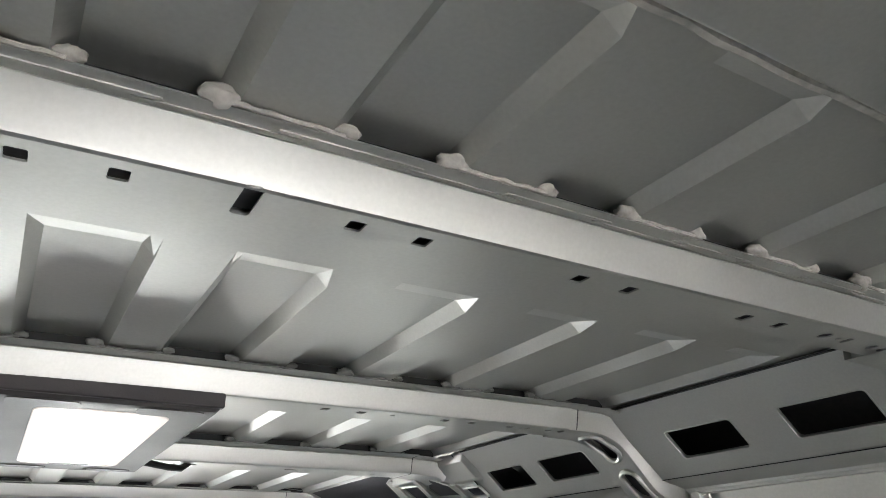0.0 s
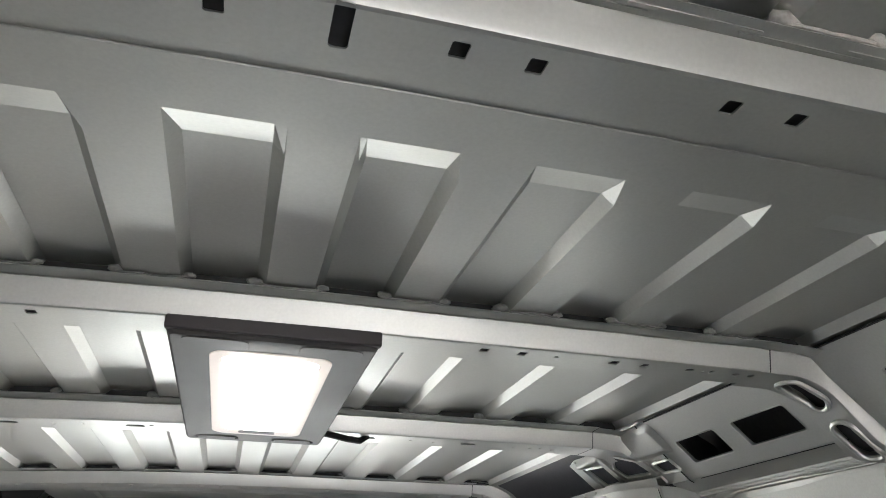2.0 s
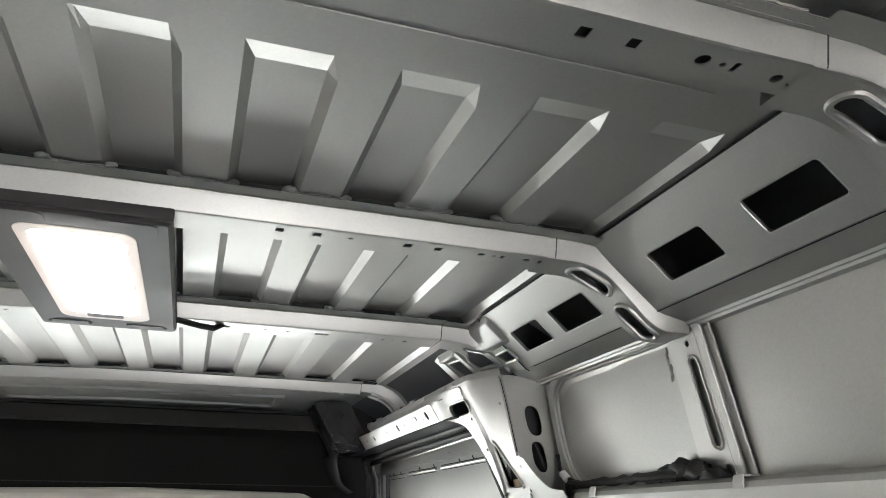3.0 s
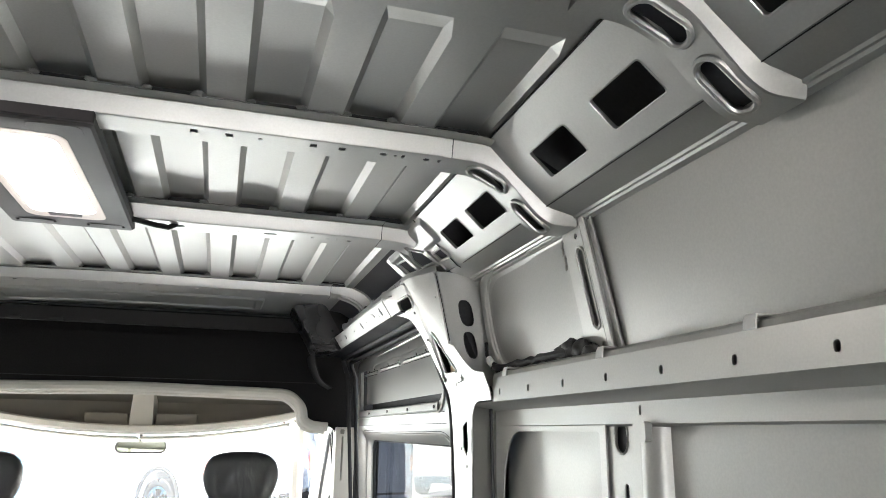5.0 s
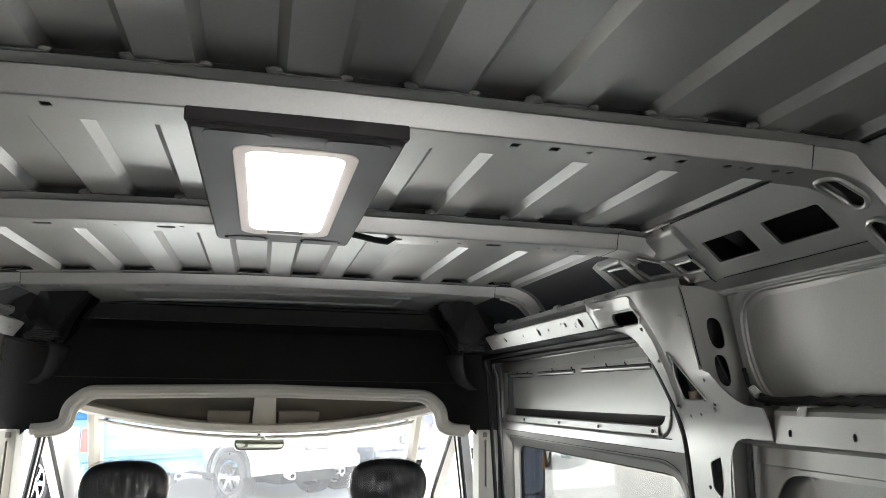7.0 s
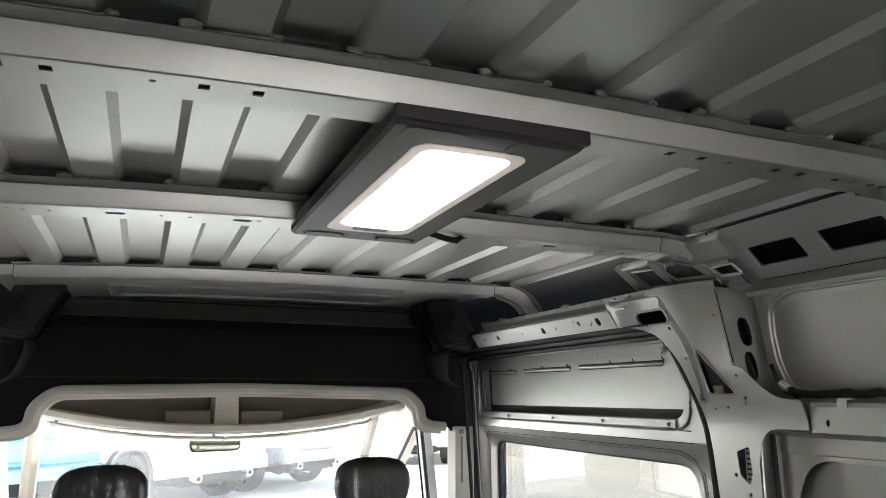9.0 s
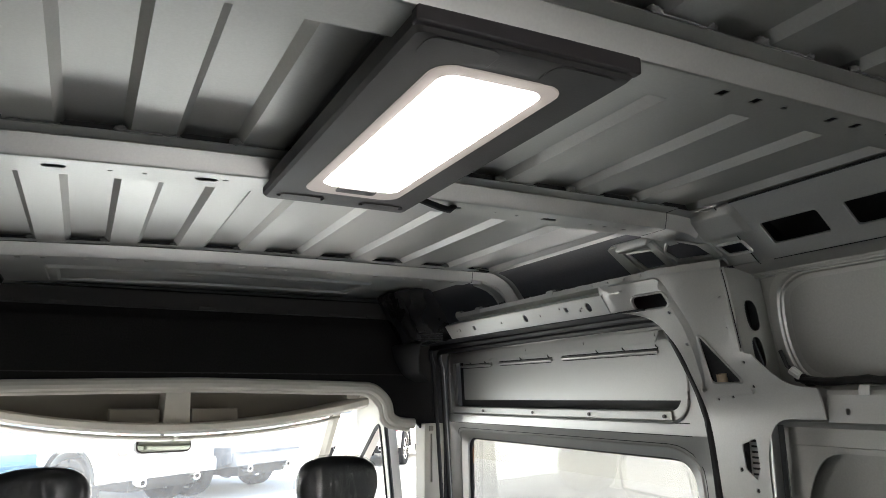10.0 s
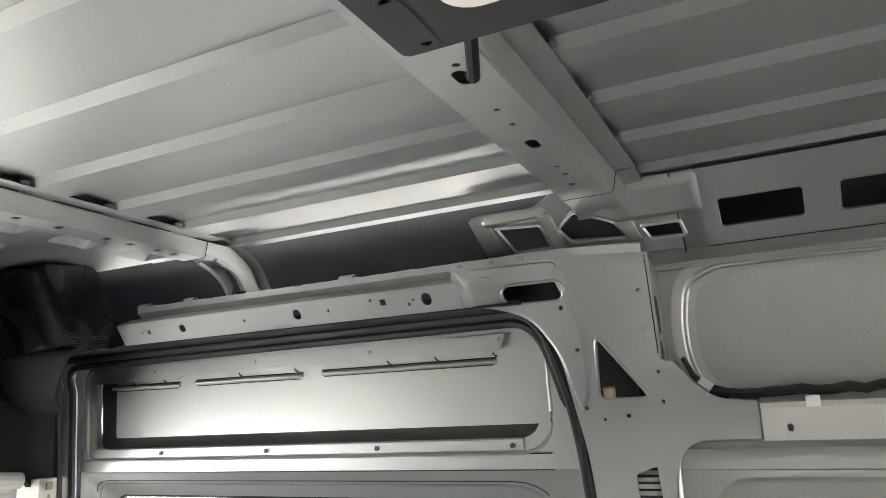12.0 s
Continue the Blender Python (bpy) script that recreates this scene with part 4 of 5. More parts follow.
def wall_pillar(side, y):
    """The narrow upright below a bow's end, with a long slot."""
    ob = walls[side]
    bm = bmesh.new()
    px = lambda z: 0.872 + (1.79 - z) * 0.225
    add_plate(bm, round_loop([(y - 0.004, 1.785), (y + 0.013, 1.785), (y + 0.013, 1.56), (y - 0.004, 1.56)], 0.004, 2), [], 0.02, lambda u, v, w: (side * (px(v) + w), u, v))
    add_plate(bm, round_loop([(y + 0.010, 1.778), (y + 0.085, 1.778), (y + 0.092, 1.56), (y + 0.010, 1.56)], 0.012, 3), [rr(y + 0.038, 1.675, 0.017, 0.13, 0.008, 5), dot(y + 0.040, 1.763, 0.010), dot(y + 0.03, 1.578, 0.014)], 0.003, lambda u, v, w: (side * (px(v) + 0.005 + w), u, v))
    add_plate(bm, [(y - 0.017, 1.78), (y - 0.004, 1.78), (y - 0.004, 1.56), (y - 0.020, 1.56)], [], 0.003, lambda u, v, w: (side * (px(v) + 0.008 + w), u, v))
    slot = [(side * (px(v) + 0.0045), u, v) for u, v in rr(y + 0.038, 1.675, 0.025, 0.138, 0.012, 5)]
    add_tube(bm, slot, 0.0022, True, 6)
    for dy, r in ((-0.004, 0.0028), (0.012, 0.002), (-0.018, 0.002)):
        add_tube(bm, [(side * (px(z) + (0.001 if dy > -0.01 else 0.007)), y + dy - (1.78 - z) * (0.015 if dy < -0.01 else 0), z) for z in (1.782, 1.70, 1.62, 1.562)], r, False, 6)
    part("wall_pillar", bm, SILVER, ob)
    # black plate put behind the slot in place of its shade
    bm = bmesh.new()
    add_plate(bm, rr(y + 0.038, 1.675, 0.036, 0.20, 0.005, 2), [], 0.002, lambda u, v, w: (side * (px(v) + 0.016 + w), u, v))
    part("slot_shade", bm, RUBBER, ob, "black plate standing in for shade behind the slot")
    bm = bmesh.new()
    for i in range(4):
        add_blob(bm, (side * (px(1.76 - 0.013 * i) + 0.008), y + 0.098 + 0.003 * (i % 2), 1.762 - 0.013 * i), (0.0015, 0.004, 0.008), 300 + i)
    part("tape_scrap", bm, SEALER, ob, "crumpled pale tape scrap")
    # lower upright under the rail
    bm = bmesh.new()
    add_plate(bm, rr(y - 0.052, 1.44, 0.034, 0.03, 0.005, 3), [], 0.012, lambda u, v, w: (side * (0.929 + w), u, v))
    add_ribbon(bm, round_loop_open([(0.968, y - 0.082), (0.938, y - 0.076), (0.927, y - 0.058), (0.929, y - 0.040), (0.946, y - 0.028)], 0.02, 4), 0.002, 0.2, 1.447, lambda u, v, w: (side * (u + 0.012 * max(0, (w - 1.36) / 0.09) ** 2), v, w))
    add_plate(bm, [(y - 0.03, 1.448), (y + 0.085, 1.448), (y + 0.085, 0.2), (y - 0.03, 0.2)], [rr(y + 0.03, 1.431, 0.034, 0.048, 0.016, 5), rr(y + 0.02, 1.30, 0.012, 0.12, 0.005, 4)], 0.003, lambda u, v, w: (side * (0.948 + w), u, v))
    add_tube(bm, [(side * 0.9475, u, v) for u, v in rr(y + 0.03, 1.431, 0.038, 0.052, 0.018, 5)], 0.002, True, 6)
    part("lower_pillar", bm, SILVER, ob)
    # dark plate behind the lower holes, added for their shade
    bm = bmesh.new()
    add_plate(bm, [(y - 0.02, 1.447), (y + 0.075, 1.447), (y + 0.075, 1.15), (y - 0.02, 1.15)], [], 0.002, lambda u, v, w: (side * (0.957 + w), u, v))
    part("pillar_shade", bm, PRIMER_AND_SHADE, ob)


for s in (1, -1):
    wall_pillar(s, 1.05)
    wall_pillar(s, -0.2)

# lower inner panel ahead of the pillar, with a large rounded opening
for s in (1, -1):
    bm = bmesh.new()
    add_plate(bm, [(1.12, 0.2), (1.66, 0.2), (1.66, 1.44), (1.63, 1.485), (1.49, 1.486), (1.49, 1.45), (1.12, 1.45)], [round_loop([(1.14, 1.44), (1.53, 1.44), (1.575, 1.35), (1.575, 0.4), (1.14, 0.4)], [0.01, 0.06, 0.06, 0.05, 0.05], 6)], 0.003, lambda u, v, w: (s * (0.942 + w), u, v))
    part("lower_panel", bm, SILVER, walls[s])

# white clips on the rail
for y in (1.385, 1.0, 0.67, 0.2):
    clip = empty("rail_clip", "white plastic clip hooked over the rail's top edge", "clip", (0.88, y, 1.56), "rail clips")
    bm = bmesh.new()
    add_ribbon(bm, [(0.025, 0.006), (-0.008, 0.006), (-0.0115, -0.004), (-0.0125, -0.016)], 0.003, -0.010, 0.010, lambda u, v, w: (u, w, v * 0.8))
    part("clip_body", bm, CLIP, clip, "", 0.001)


# cable with a pale plug, foam block and dark padding behind the rail
plug = empty("cable_plug", "black cable with a pale plug lying behind the rail", "cable", (0.90, 1.53, 1.575))
bm = bmesh.new()
add_tube(bm, [(0.0, 0.04, 0.06), (-0.004, 0.025, 0.03), (0.0, 0.01, 0.014), (0.004, -0.02, 0.004), (0.008, -0.045, 0.0)], 0.0042, False, 8)
for i, (dy, dz) in enumerate(((0.005, 0.004), (-0.018, -0.004))):
    add_blob(bm, (0.006, dy, dz), (0.007, 0.013, 0.007), 70 + i)
part("cable", bm, RUBBER, plug)
bm = bmesh.new()
add_tube(bm, [(-0.003, 0.018, 0.022), (0.0, 0.0, 0.008)], 0.0085, False, 10)
part("plug", bm, CLIP, plug, "pale plastic plug", 0.002)
# black tube added along the dark foot of the wall opening
bm = bmesh.new()
rnd = random.Random(8)
add_tube(bm, [(0.905 + 0.003 * rnd.uniform(-1, 1), 1.53 - 0.022 * i, 1.574 + 0.003 * rnd.uniform(-1, 1)) for i in range(17)], 0.0075, False, 8)
tagged(part("black_tube", bm, RUBBER), "black tube lying behind the rail", "cable")
bm = bmesh.new()
for i in range(5):
    add_blob(bm, (0.912, 1.10 + 0.036 * i, 1.566 + 0.016 * math.sin(i * 0.8)), (0.012, 0.030, 0.016), 90 + i)
tagged(part("foam_padding", bm, BLACK), "black foam padding tucked behind the rail", "padding")
bm = bmesh.new()
add_tube(bm, [(0.868, 1.69, 1.56), (0.862, 1.69, 1.592)], 0.011, False, 12)
tagged(part("foam_plug", bm, FOAM), "tan foam plug inside the triangular opening", "plug")
sticker = empty("sticker", "white printed sticker inside the door post", "label", (0.905, 1.645, 1.425))
bm = bmesh.new()
add_plate(bm, [(-0.025, -0.05), (0.025, -0.05), (0.025, 0.05), (-0.025, 0.05)], [], 0.001, lambda u, v, w: (w, u, v))
part("paper", bm, PAPER, sticker)
for i in range(7):
    bm = bmesh.new()
    add_plate(bm, rr(0.0, -0.035 + 0.011 * i, 0.04, 0.004, 0.0005, 1), [], 0.0006, lambda u, v, w: (-0.001 + w, u, v))
    part("text_bar", bm, INK, sticker, "dark print line")

# ---- sliding door ----
def sliding_door():
    door = empty("sliding_door", "closed silver sliding door with a blank upper panel and a window", "door", (0.88, 2.4, 0.0))
    o = Vector((0.88, 2.4, 0.0))
    F = lambda x, y, z: Vector((x, y, z)) - o
    dx = lambda z: 0.872 if z > 1.47 else 0.872 + (1.47 - z) * 0.55
    outer = round_loop([(2.995, 1.46), (2.995, 1.715), (1.78, 1.722), (1.755, 1.46)], [0, 0.05, 0.11, 0], 7)
    recess = round_loop([(2.955, 1.684), (2.935, 1.512), (1.815, 1.512), (1.825, 1.704)], [0.02, 0.02, 0.05, 0.06], 6)
    bm = bmesh.new()
    add_plate(bm, outer, [recess, dot(2.97, 1.63, 0.008), dot(2.965, 1.60, 0.006)], 0.003, lambda y, z, w: F(dx(z) + w, y, z))
    # the well of the recess
    n = len(recess)
    a = [bm.verts.new(F(dx(z), y, z)) for y, z in recess]
    b = [bm.verts.new(F(dx(z) + 0.013, y, z)) for y, z in recess]
    for i in range(n):
        bm.faces.new((a[i - 1], a[i], b[i], b[i - 1]))
    ring = round_loop([(2.985, 1.700), (2.965, 1.487), (1.795, 1.487), (1.80, 1.716)], [0.03, 0.03, 0.07, 0.07], 7)
    add_tube(bm, [F(0.872, y, z) for y, z in ring], 0.0036, True, 6)
    part("inner_frame", bm, SILVER, door)
    bm = bmesh.new()
    add_plate(bm, round_loop([(2.902, 1.73), (2.895, 1.537), (1.79, 1.537), (1.79, 1.73)], 0.008, 3), [], 0.002, lambda y, z, w: F(0.886 + (1.73 - z) * 0.02 + w, y, z))
    part("blank_panel", bm, SILVER, door)
    # outer skin coloured black for the shade in the gaps round the blank panel
    bm = bmesh.new()
    add_plate(bm, [(3.0, 1.46), (3.0, 1.74), (1.76, 1.74), (1.76, 1.46)], [], 0.004, lambda y, z, w: F(0.925 + (1.74 - z) * 0.05 + w, y, z))
    part("outer_skin", bm, BLACK, door)
    # top strip with screw tabs, three pressed ribs below it, bottom strip
    bm = bmesh.new()
    add_plate(bm, round_loop([(2.958, 1.700), (2.955, 1.666), (2.68, 1.664), (2.66, 1.672), (2.33, 1.674), (2.31, 1.670), (1.885, 1.672), (1.872, 1.700)], 0.005, 2), [dot(2.75, 1.685, 0.006), dot(2.45, 1.687, 0.006), dot(2.16, 1.687, 0.007), dot(1.885, 1.690, 0.007), dot(2.93, 1.684, 0.006)], 0.002, lambda y, z, w: F(0.866 + w, y, z))
    part("top_strip", bm, SILVER, door)
    for y0, y1 in ((2.69, 2.91), (2.34, 2.64), (1.90, 2.29)):
        bm = bmesh.new()
        add_tube(bm, [F(0.886, y0, 1.652), F(0.8845, y0 + 0.012, 1.6525), F(0.8845, y1 - 0.012, 1.6535), F(0.886, y1, 1.654)], 0.0042, False, 8, 1.0)
        part("pressed_rib", bm, SILVER, door)
        bm = bmesh.new()
        add_tube(bm, [F(0.8858, y0, 1.6585), F(0.8858, y1, 1.660)], 0.0014, False, 6)
        part("rib_slit", bm, RUBBER, door)
        bm = bmesh.new()
        add_tube(bm, [F(0.8858, y0 + 0.005, 1.6455), F(0.8858, y1 - 0.005, 1.647)], 0.0011, False, 6)
        part("rib_slit", bm, RUBBER, door)
    for y in (2.841, 2.738, 2.51, 2.359, 2.13, 2.024, 1.903):
        bm = bmesh.new()
        add_tube(bm, [F(0.8845, y - 0.006, 1.6605), F(0.8835, y, 1.664), F(0.884, y + 0.002, 1.668)], 0.0014, False, 6)
        part("clip_slot", bm, RUBBER, door)
    bm = bmesh.new()
    add_ribbon(bm, [(0.8715, 1.491), (0.868, 1.493), (0.868, 1.511), (0.870, 1.514), (0.876, 1.514)], -0.002, 1.85, 2.94, lambda u, v, w: F(u, w, v))
    part("bottom_strip", bm, SILVER, door)
    for y in (2.72, 2.42, 2.15, 1.87):
        bm = bmesh.new()
        add_plate(bm, rr(y, 1.501, 0.009, 0.009, 0.0044, 4), [], 0.003, lambda u, v, w: F(0.866 - w, u, v))
        part("screw", bm, PLASTIC_DARK, door)
    # lower part with the window
    win = round_loop([(2.935, 1.405), (2.955, 0.75), (1.80, 0.75), (1.845, 1.403)], [0.05, 0.08, 0.08, 0.07], 6)
    win_rim = round_loop([(2.965, 1.432), (2.985, 0.72), (1.772, 0.72), (1.815, 1.430)], [0.06, 0.08, 0.08, 0.08], 6)
    bm = bmesh.new()
    add_plate(bm, [(2.995, 1.46), (1.752, 1.46), (1.744, 1.36), (1.726, 0.05), (3.0, 0.05)], [win_rim], 0.003, lambda y, z, w: F(dx(max(z, 1.40)) + (1.40 - min(z, 1.40)) * 0.03 + w, y, z))
    n = len(win)
    assert len(win_rim) == n
    wx = lambda z: dx(max(z, 1.40)) + (1.40 - min(z, 1.40)) * 0.03
    a = [bm.verts.new(F(wx(z), y, z)) for y, z in win]
    b = [bm.verts.new(F(wx(z) + 0.03, y, z)) for y, z in win]
    c = [bm.verts.new(F(wx(z), y, z)) for y, z in win_rim]
    for v in a:
        v.co.x += 0.012
    for i in range(n):
        bm.faces.new((a[i - 1], a[i], b[i], b[i - 1]))
        bm.faces.new((c[i - 1], c[i], a[i], a[i - 1]))
    add_tube(bm, [F(wx(z) - 0.0005, y, z) for y, z in win_rim], 0.0032, True, 6)
    part("lower_frame", bm, SILVER, door)
    # thin black tubes drawn along the pressing for the shade in its grooves
    bm = bmesh.new()
    add_tube(bm, [F(wx(z) + 0.0002, y, z) for y, z in round_loop([(2.972, 1.440), (2.991, 0.70), (1.763, 0.70), (1.806, 1.438)], [0.06, 0.08, 0.08, 0.08], 6)], 0.0012, True, 5)
    for y0, y1, z in ((1.80, 2.98, 1.4585), (1.80, 2.98, 1.4865)):
        add_tube(bm, [F(dx(z) - 0.0002, y0, z), F(dx(z) - 0.0002, y1, z)], 0.0011, False, 5)
    part("groove_shade", bm, RUBBER, door, "black line drawn for shade in the door pressing's groove")
    pane = bmesh.new()
    add_plate(pane, win, [], 0.004, lambda y, z, w: F(wx(z) + 0.028 + w, y, z))
    p = part("window_pane", pane, DOOR_GLASS, door, "tinted glass pane")
    p.visible_shadow = False
    bm = bmesh.new()
    add_tube(bm, [F(wx(z) + 0.024, y, z) for y, z in win], 0.006, True, 6)
    part("window_gasket", bm, RUBBER, door, "black rubber gasket")
    return door


sliding_door()
seal_ob = empty("door_seal", "black rubber door seal round the sliding door opening", "seal", (0, 0, 0))
bm = bmesh.new()
seal = round_loop([(3.035, 0.1), (3.035, 1.722), (1.79, 1.728), (1.760, 1.61), (1.738, 1.40), (1.715, 0.1)], [0, 0.06, 0.11, 0.1, 0.1, 0], 7)
def sx(y, z):
    """x of the rubber seal round the door opening."""
    if y < 1.85:
        return lean(z) + 0.006 + max(0, y - 1.752) * 0.35
    return min(0.80 + max(0, 1.735 - z) * 0.45, 0.935)



add_tube(bm, [(sx(y, z), y, z) for y, z in seal], 0.0095, False, 8)
part("outer_lip", bm, RUBBER, seal_ob)
bm = bmesh.new()
add_tube(bm, [(sx(y, z) + 0.03, y - (0.012 if y > 2.5 else -0.012), z - 0.012) for y, z in seal], 0.0095, False, 8)
part("inner_lip", bm, RUBBER, seal_ob)
bm = bmesh.new()
add_ribbon(bm, [(0.752, 1.737), (0.80, 1.733), (0.862, 1.728)], -0.003, 1.80, 3.0, lambda u, v, w: (u, w, v))
part("top_channel", bm, RUBBER, seal_ob)

# ---- bulkhead over the cab ----
cab = empty("cab_bulkhead", "charcoal bulkhead board over the cab opening", "wall", (0, 3.06, 0), kind="structure")
o3 = Vector((0, 3.06, 0))
arch = [(-0.80, 0.3), (-0.80, 1.455), (-0.70, 1.458), (-0.668, 1.472), (-0.655, 1.53), (-0.59, 1.589), (0.0, 1.600), (0.59, 1.589), (0.655, 1.53), (0.668, 1.472), (0.70, 1.458), (0.80, 1.455), (0.80, 0.3)]
archr = round_loop_open(arch, 0.05, 5)
bm = bmesh.new()
outer = [(0.98, 0.3), (0.98, 1.80), (-0.98, 1.80), (-0.98, 0.3)]
add_plate(bm, archr + outer, [], 0.02, lambda x, z, w: (x, w, z))
part("board", bm, FELT, cab)
bm = bmesh.new()
add_box(bm, (-1.0, 0.03, 1.60), (1.0, 0.05, 1.97))
part("closing_panel", bm, FELT, cab)
bm = bmesh.new()
add_box(bm, (-0.72, -0.004, 1.626), (0.72, 0.0, 1.629))
part("board_seam", bm, BLACK, cab)
for s in (1, -1):
    bm = bmesh.new()
    add_plate(bm, round_loop([(0.795, 0.3), (0.875, 0.3), (0.872, 1.452), (0.795, 1.452)], 0.004, 2), [rr(0.822, 1.33, 0.006, 0.17, 0.002, 2)], 0.08, lambda u, v, w: (s * u, -0.03 + w, v))
    part("pillar_cover", bm, BEIGE, cab, "pale plastic pillar cover", 0.004)
    bm = bmesh.new()
    add_plate(bm, rr(0.82, 1.435, 0.016, 0.018, 0.003, 2), [], 0.004, lambda u, v, w: (s * u, -0.034 + w, v))
    part("cover_clip", bm, BEIGE_DARK, cab)
bm = bmesh.new()
add_plate(bm, round_loop([(-0.66, 1.828), (0.66, 1.828), (0.68, 1.885), (-0.68, 1.885)], 0.01, 2), [], 0.012, lambda x, z, w: (x, -0.03 + (1.80 - z) * -0.2 + w, z))
part("top_strip", bm, STRIP, cab, "dark grey stepped strip", 0.002)
for k in range(9):
    bm = bmesh.new()
    add_box(bm, (-0.60 + 0.145 * k, -0.036, 1.829), (-0.55 + 0.145 * k, -0.026, 1.841))
    part("strip_tab", bm, STRIP, cab, "", 0.002)
bm = bmesh.new()
add_tube(bm, [(-0.70, -0.05, 1.89), (0.70, -0.05, 1.89)], 0.005, False, 8)
part("roof_seal", bm, RUBBER, cab, "black rubber roof seal")
bm = bmesh.new()
arch_mid = round_loop_open([(-0.76, 1.452), (-0.695, 1.458), (-0.662, 1.476), (-0.655, 1.53), (-0.60, 1.582), (0.0, 1.594), (0.60, 1.582), (0.655, 1.53), (0.662, 1.476), (0.695, 1.458), (0.76, 1.452)], 0.05, 5)
add_tube(bm, [(x, -0.010, z) for x, z in arch_mid], 0.019, False, 10)
add_tube(bm, [(x * 0.99, 0.022, z - 0.012) for x, z in arch_mid], 0.018, False, 10)
part("edge_trim", bm, BEIGE, cab, "pale grey padded edge trim")

# black wrapped brackets in the corners
for s in (1, -1):
    b = empty("corner_bracket", "black wrapped foam block in the roof corner above the cab", "bracket", (s * 0.67, 2.86, 1.80), "corner brackets")
    bm = bmesh.new()
    prof = round_loop([(-0.105, 0.095), (-0.05, 0.108), (0.02, 0.10), (0.105, -0.055), (0.06, -0.072), (-0.01, -0.07)], 0.018, 4)
    for k in range(12):
        add = [bm.verts.new((s * u * (1 - 0.0 * k), -0.11 + 0.2 * k / 11, v)) for u, v in prof]
        if k:
            for i in range(len(add)):
                bm.faces.new((last[i - 1], last[i], add[i], add[i - 1]))
        else:
            bm.faces.new(add)
        last = add
    bm.faces.new(last)
    for v in bm.verts:
        v.co += noise.noise_vector(v.co * 16) * 0.010 + noise.noise_vector(v.co * 45) * 0.004
    part("block", bm, FILM_BLACK, b, "creased black film wrap")
    bm = bmesh.new()
    for k in range(5):
        add_box(bm, (-0.035 if s > 0 else -0.06, -0.113, -0.045 - 0.006 * k), (0.06 if s > 0 else 0.035, -0.109, -0.042 - 0.006 * k))
    part("rib_marks", bm, RUBBER, b, "moulded ridges")
    bm = bmesh.new()
    add_ribbon(bm, round_loop_open([(0.115, -0.062), (-0.015, -0.068), (-0.005, -0.11), (0.03, -0.175), (0.08, -0.20)], 0.03, 5), 0.004, -0.10, 0.16, lambda u, v, w: (s * u, w + (max(0, -0.07 - v) * 1.1 if w < 0 else 0), v))
    part("skirt", bm, BLACK, b, "smooth dark plastic skirt")

# ---- cab ----
FRONT_GLASS = [round_loop([(3.14, 1.45), (3.60, 1.44), (3.60, 0.85), (3.14, 0.85)], 0.03, 4), round_loop([(3.66, 1.43), (3.72, 1.41), (4.30, 1.05), (4.30, 0.88), (3.66, 0.86)], 0.03, 4)]
for s in (1, -1):
    bm = bmesh.new()
    for loop in FRONT_GLASS:
        add_tube(bm, [(s * (0.872 + (1.4 - z) * 0.12), y, z) for y, z in loop], 0.009, True, 6)
    tagged(part("trim_window_gasket", bm, RUBBER), "black rubber gaskets of the front door windows", "gasket", "", "structure")
bm = bmesh.new()
add_plate(bm, [(3.08, 0.0), (3.08, 1.70), (3.9, 1.55), (4.9, 0.95), (4.9, 0.0)], FRONT_GLASS, 0.05, lambda y, z, w: (0.87 + w + (1.4 - z) * 0.12, y, z))
tagged(part("wall_cab_right", bm, BEIGE), "pale cab side with the front door's window", "wall", "", "structure")
bm = bmesh.new()
add_plate(bm, [(3.08, 0.0), (3.08, 1.70), (3.9, 1.55), (4.9, 0.95), (4.9, 0.0)], FRONT_GLASS, 0.05, lambda y, z, w: (-(0.87 + w + (1.4 - z) * 0.12), y, z))
tagged(part("wall_cab_left", bm, BEIGE), "pale cab side with the front door's window", "wall", "", "structure")
bm = bmesh.new()
add_ribbon(bm, [(3.08, 1.66), (3.5, 1.66), (3.88, 1.56), (3.95, 1.50)], 0.02, -0.93, 0.93, lambda u, v, w: (w, u, v))
tagged(part("cab_roof_lining", bm, BEIGE_DARK), "beige cloth roof lining over the cab", "roof lining", "", "structure")
# overhead shelf with its curved front edge
shelf = empty("overhead_shelf", "beige overhead storage shelf above the windscreen", "shelf", (0, 3.6, 1.45))
bm = bmesh.new()
n = 28
rows = []
for i in range(n + 1):
    x = -0.77 + 1.54 * i / n
    k = 1 - (x / 0.69) ** 2
    z = 1.515 - 0.075 * k
    rows.append([bm.verts.new((x, y - 3.6, zz - 1.45)) for y, zz in ((3.56 - 0.0 * k, z + 0.012), (3.55, z + 0.006), (3.55, z - 0.016), (3.58, z - 0.028), (3.9, z - 0.03), (3.9, z + 0.005), (3.58, z + 0.012))])
for a, b in zip(rows[:-1], rows[1:]):
    for j in range(7):
        bm.faces.new((a[j - 1], a[j], b[j], b[j - 1]))
part("shelf_tray", bm, BEIGE, shelf)
bm = bmesh.new()
lo = [bm.verts.new((-0.78 + 1.56 * i / n, 0.27, 1.505 - 0.075 * max(0, 1 - ((-0.78 + 1.56 * i / n) / 0.69) ** 2) - 1.45)) for i in range(n + 1)]
hi = [bm.verts.new((v.co.x, 0.27, 0.215)) for v in lo]
for i in range(n):
    bm.faces.new((lo[i], lo[i + 1], hi[i + 1], hi[i]))
part("shelf_back", bm, BEIGE_DARK, shelf)
bm = bmesh.new()
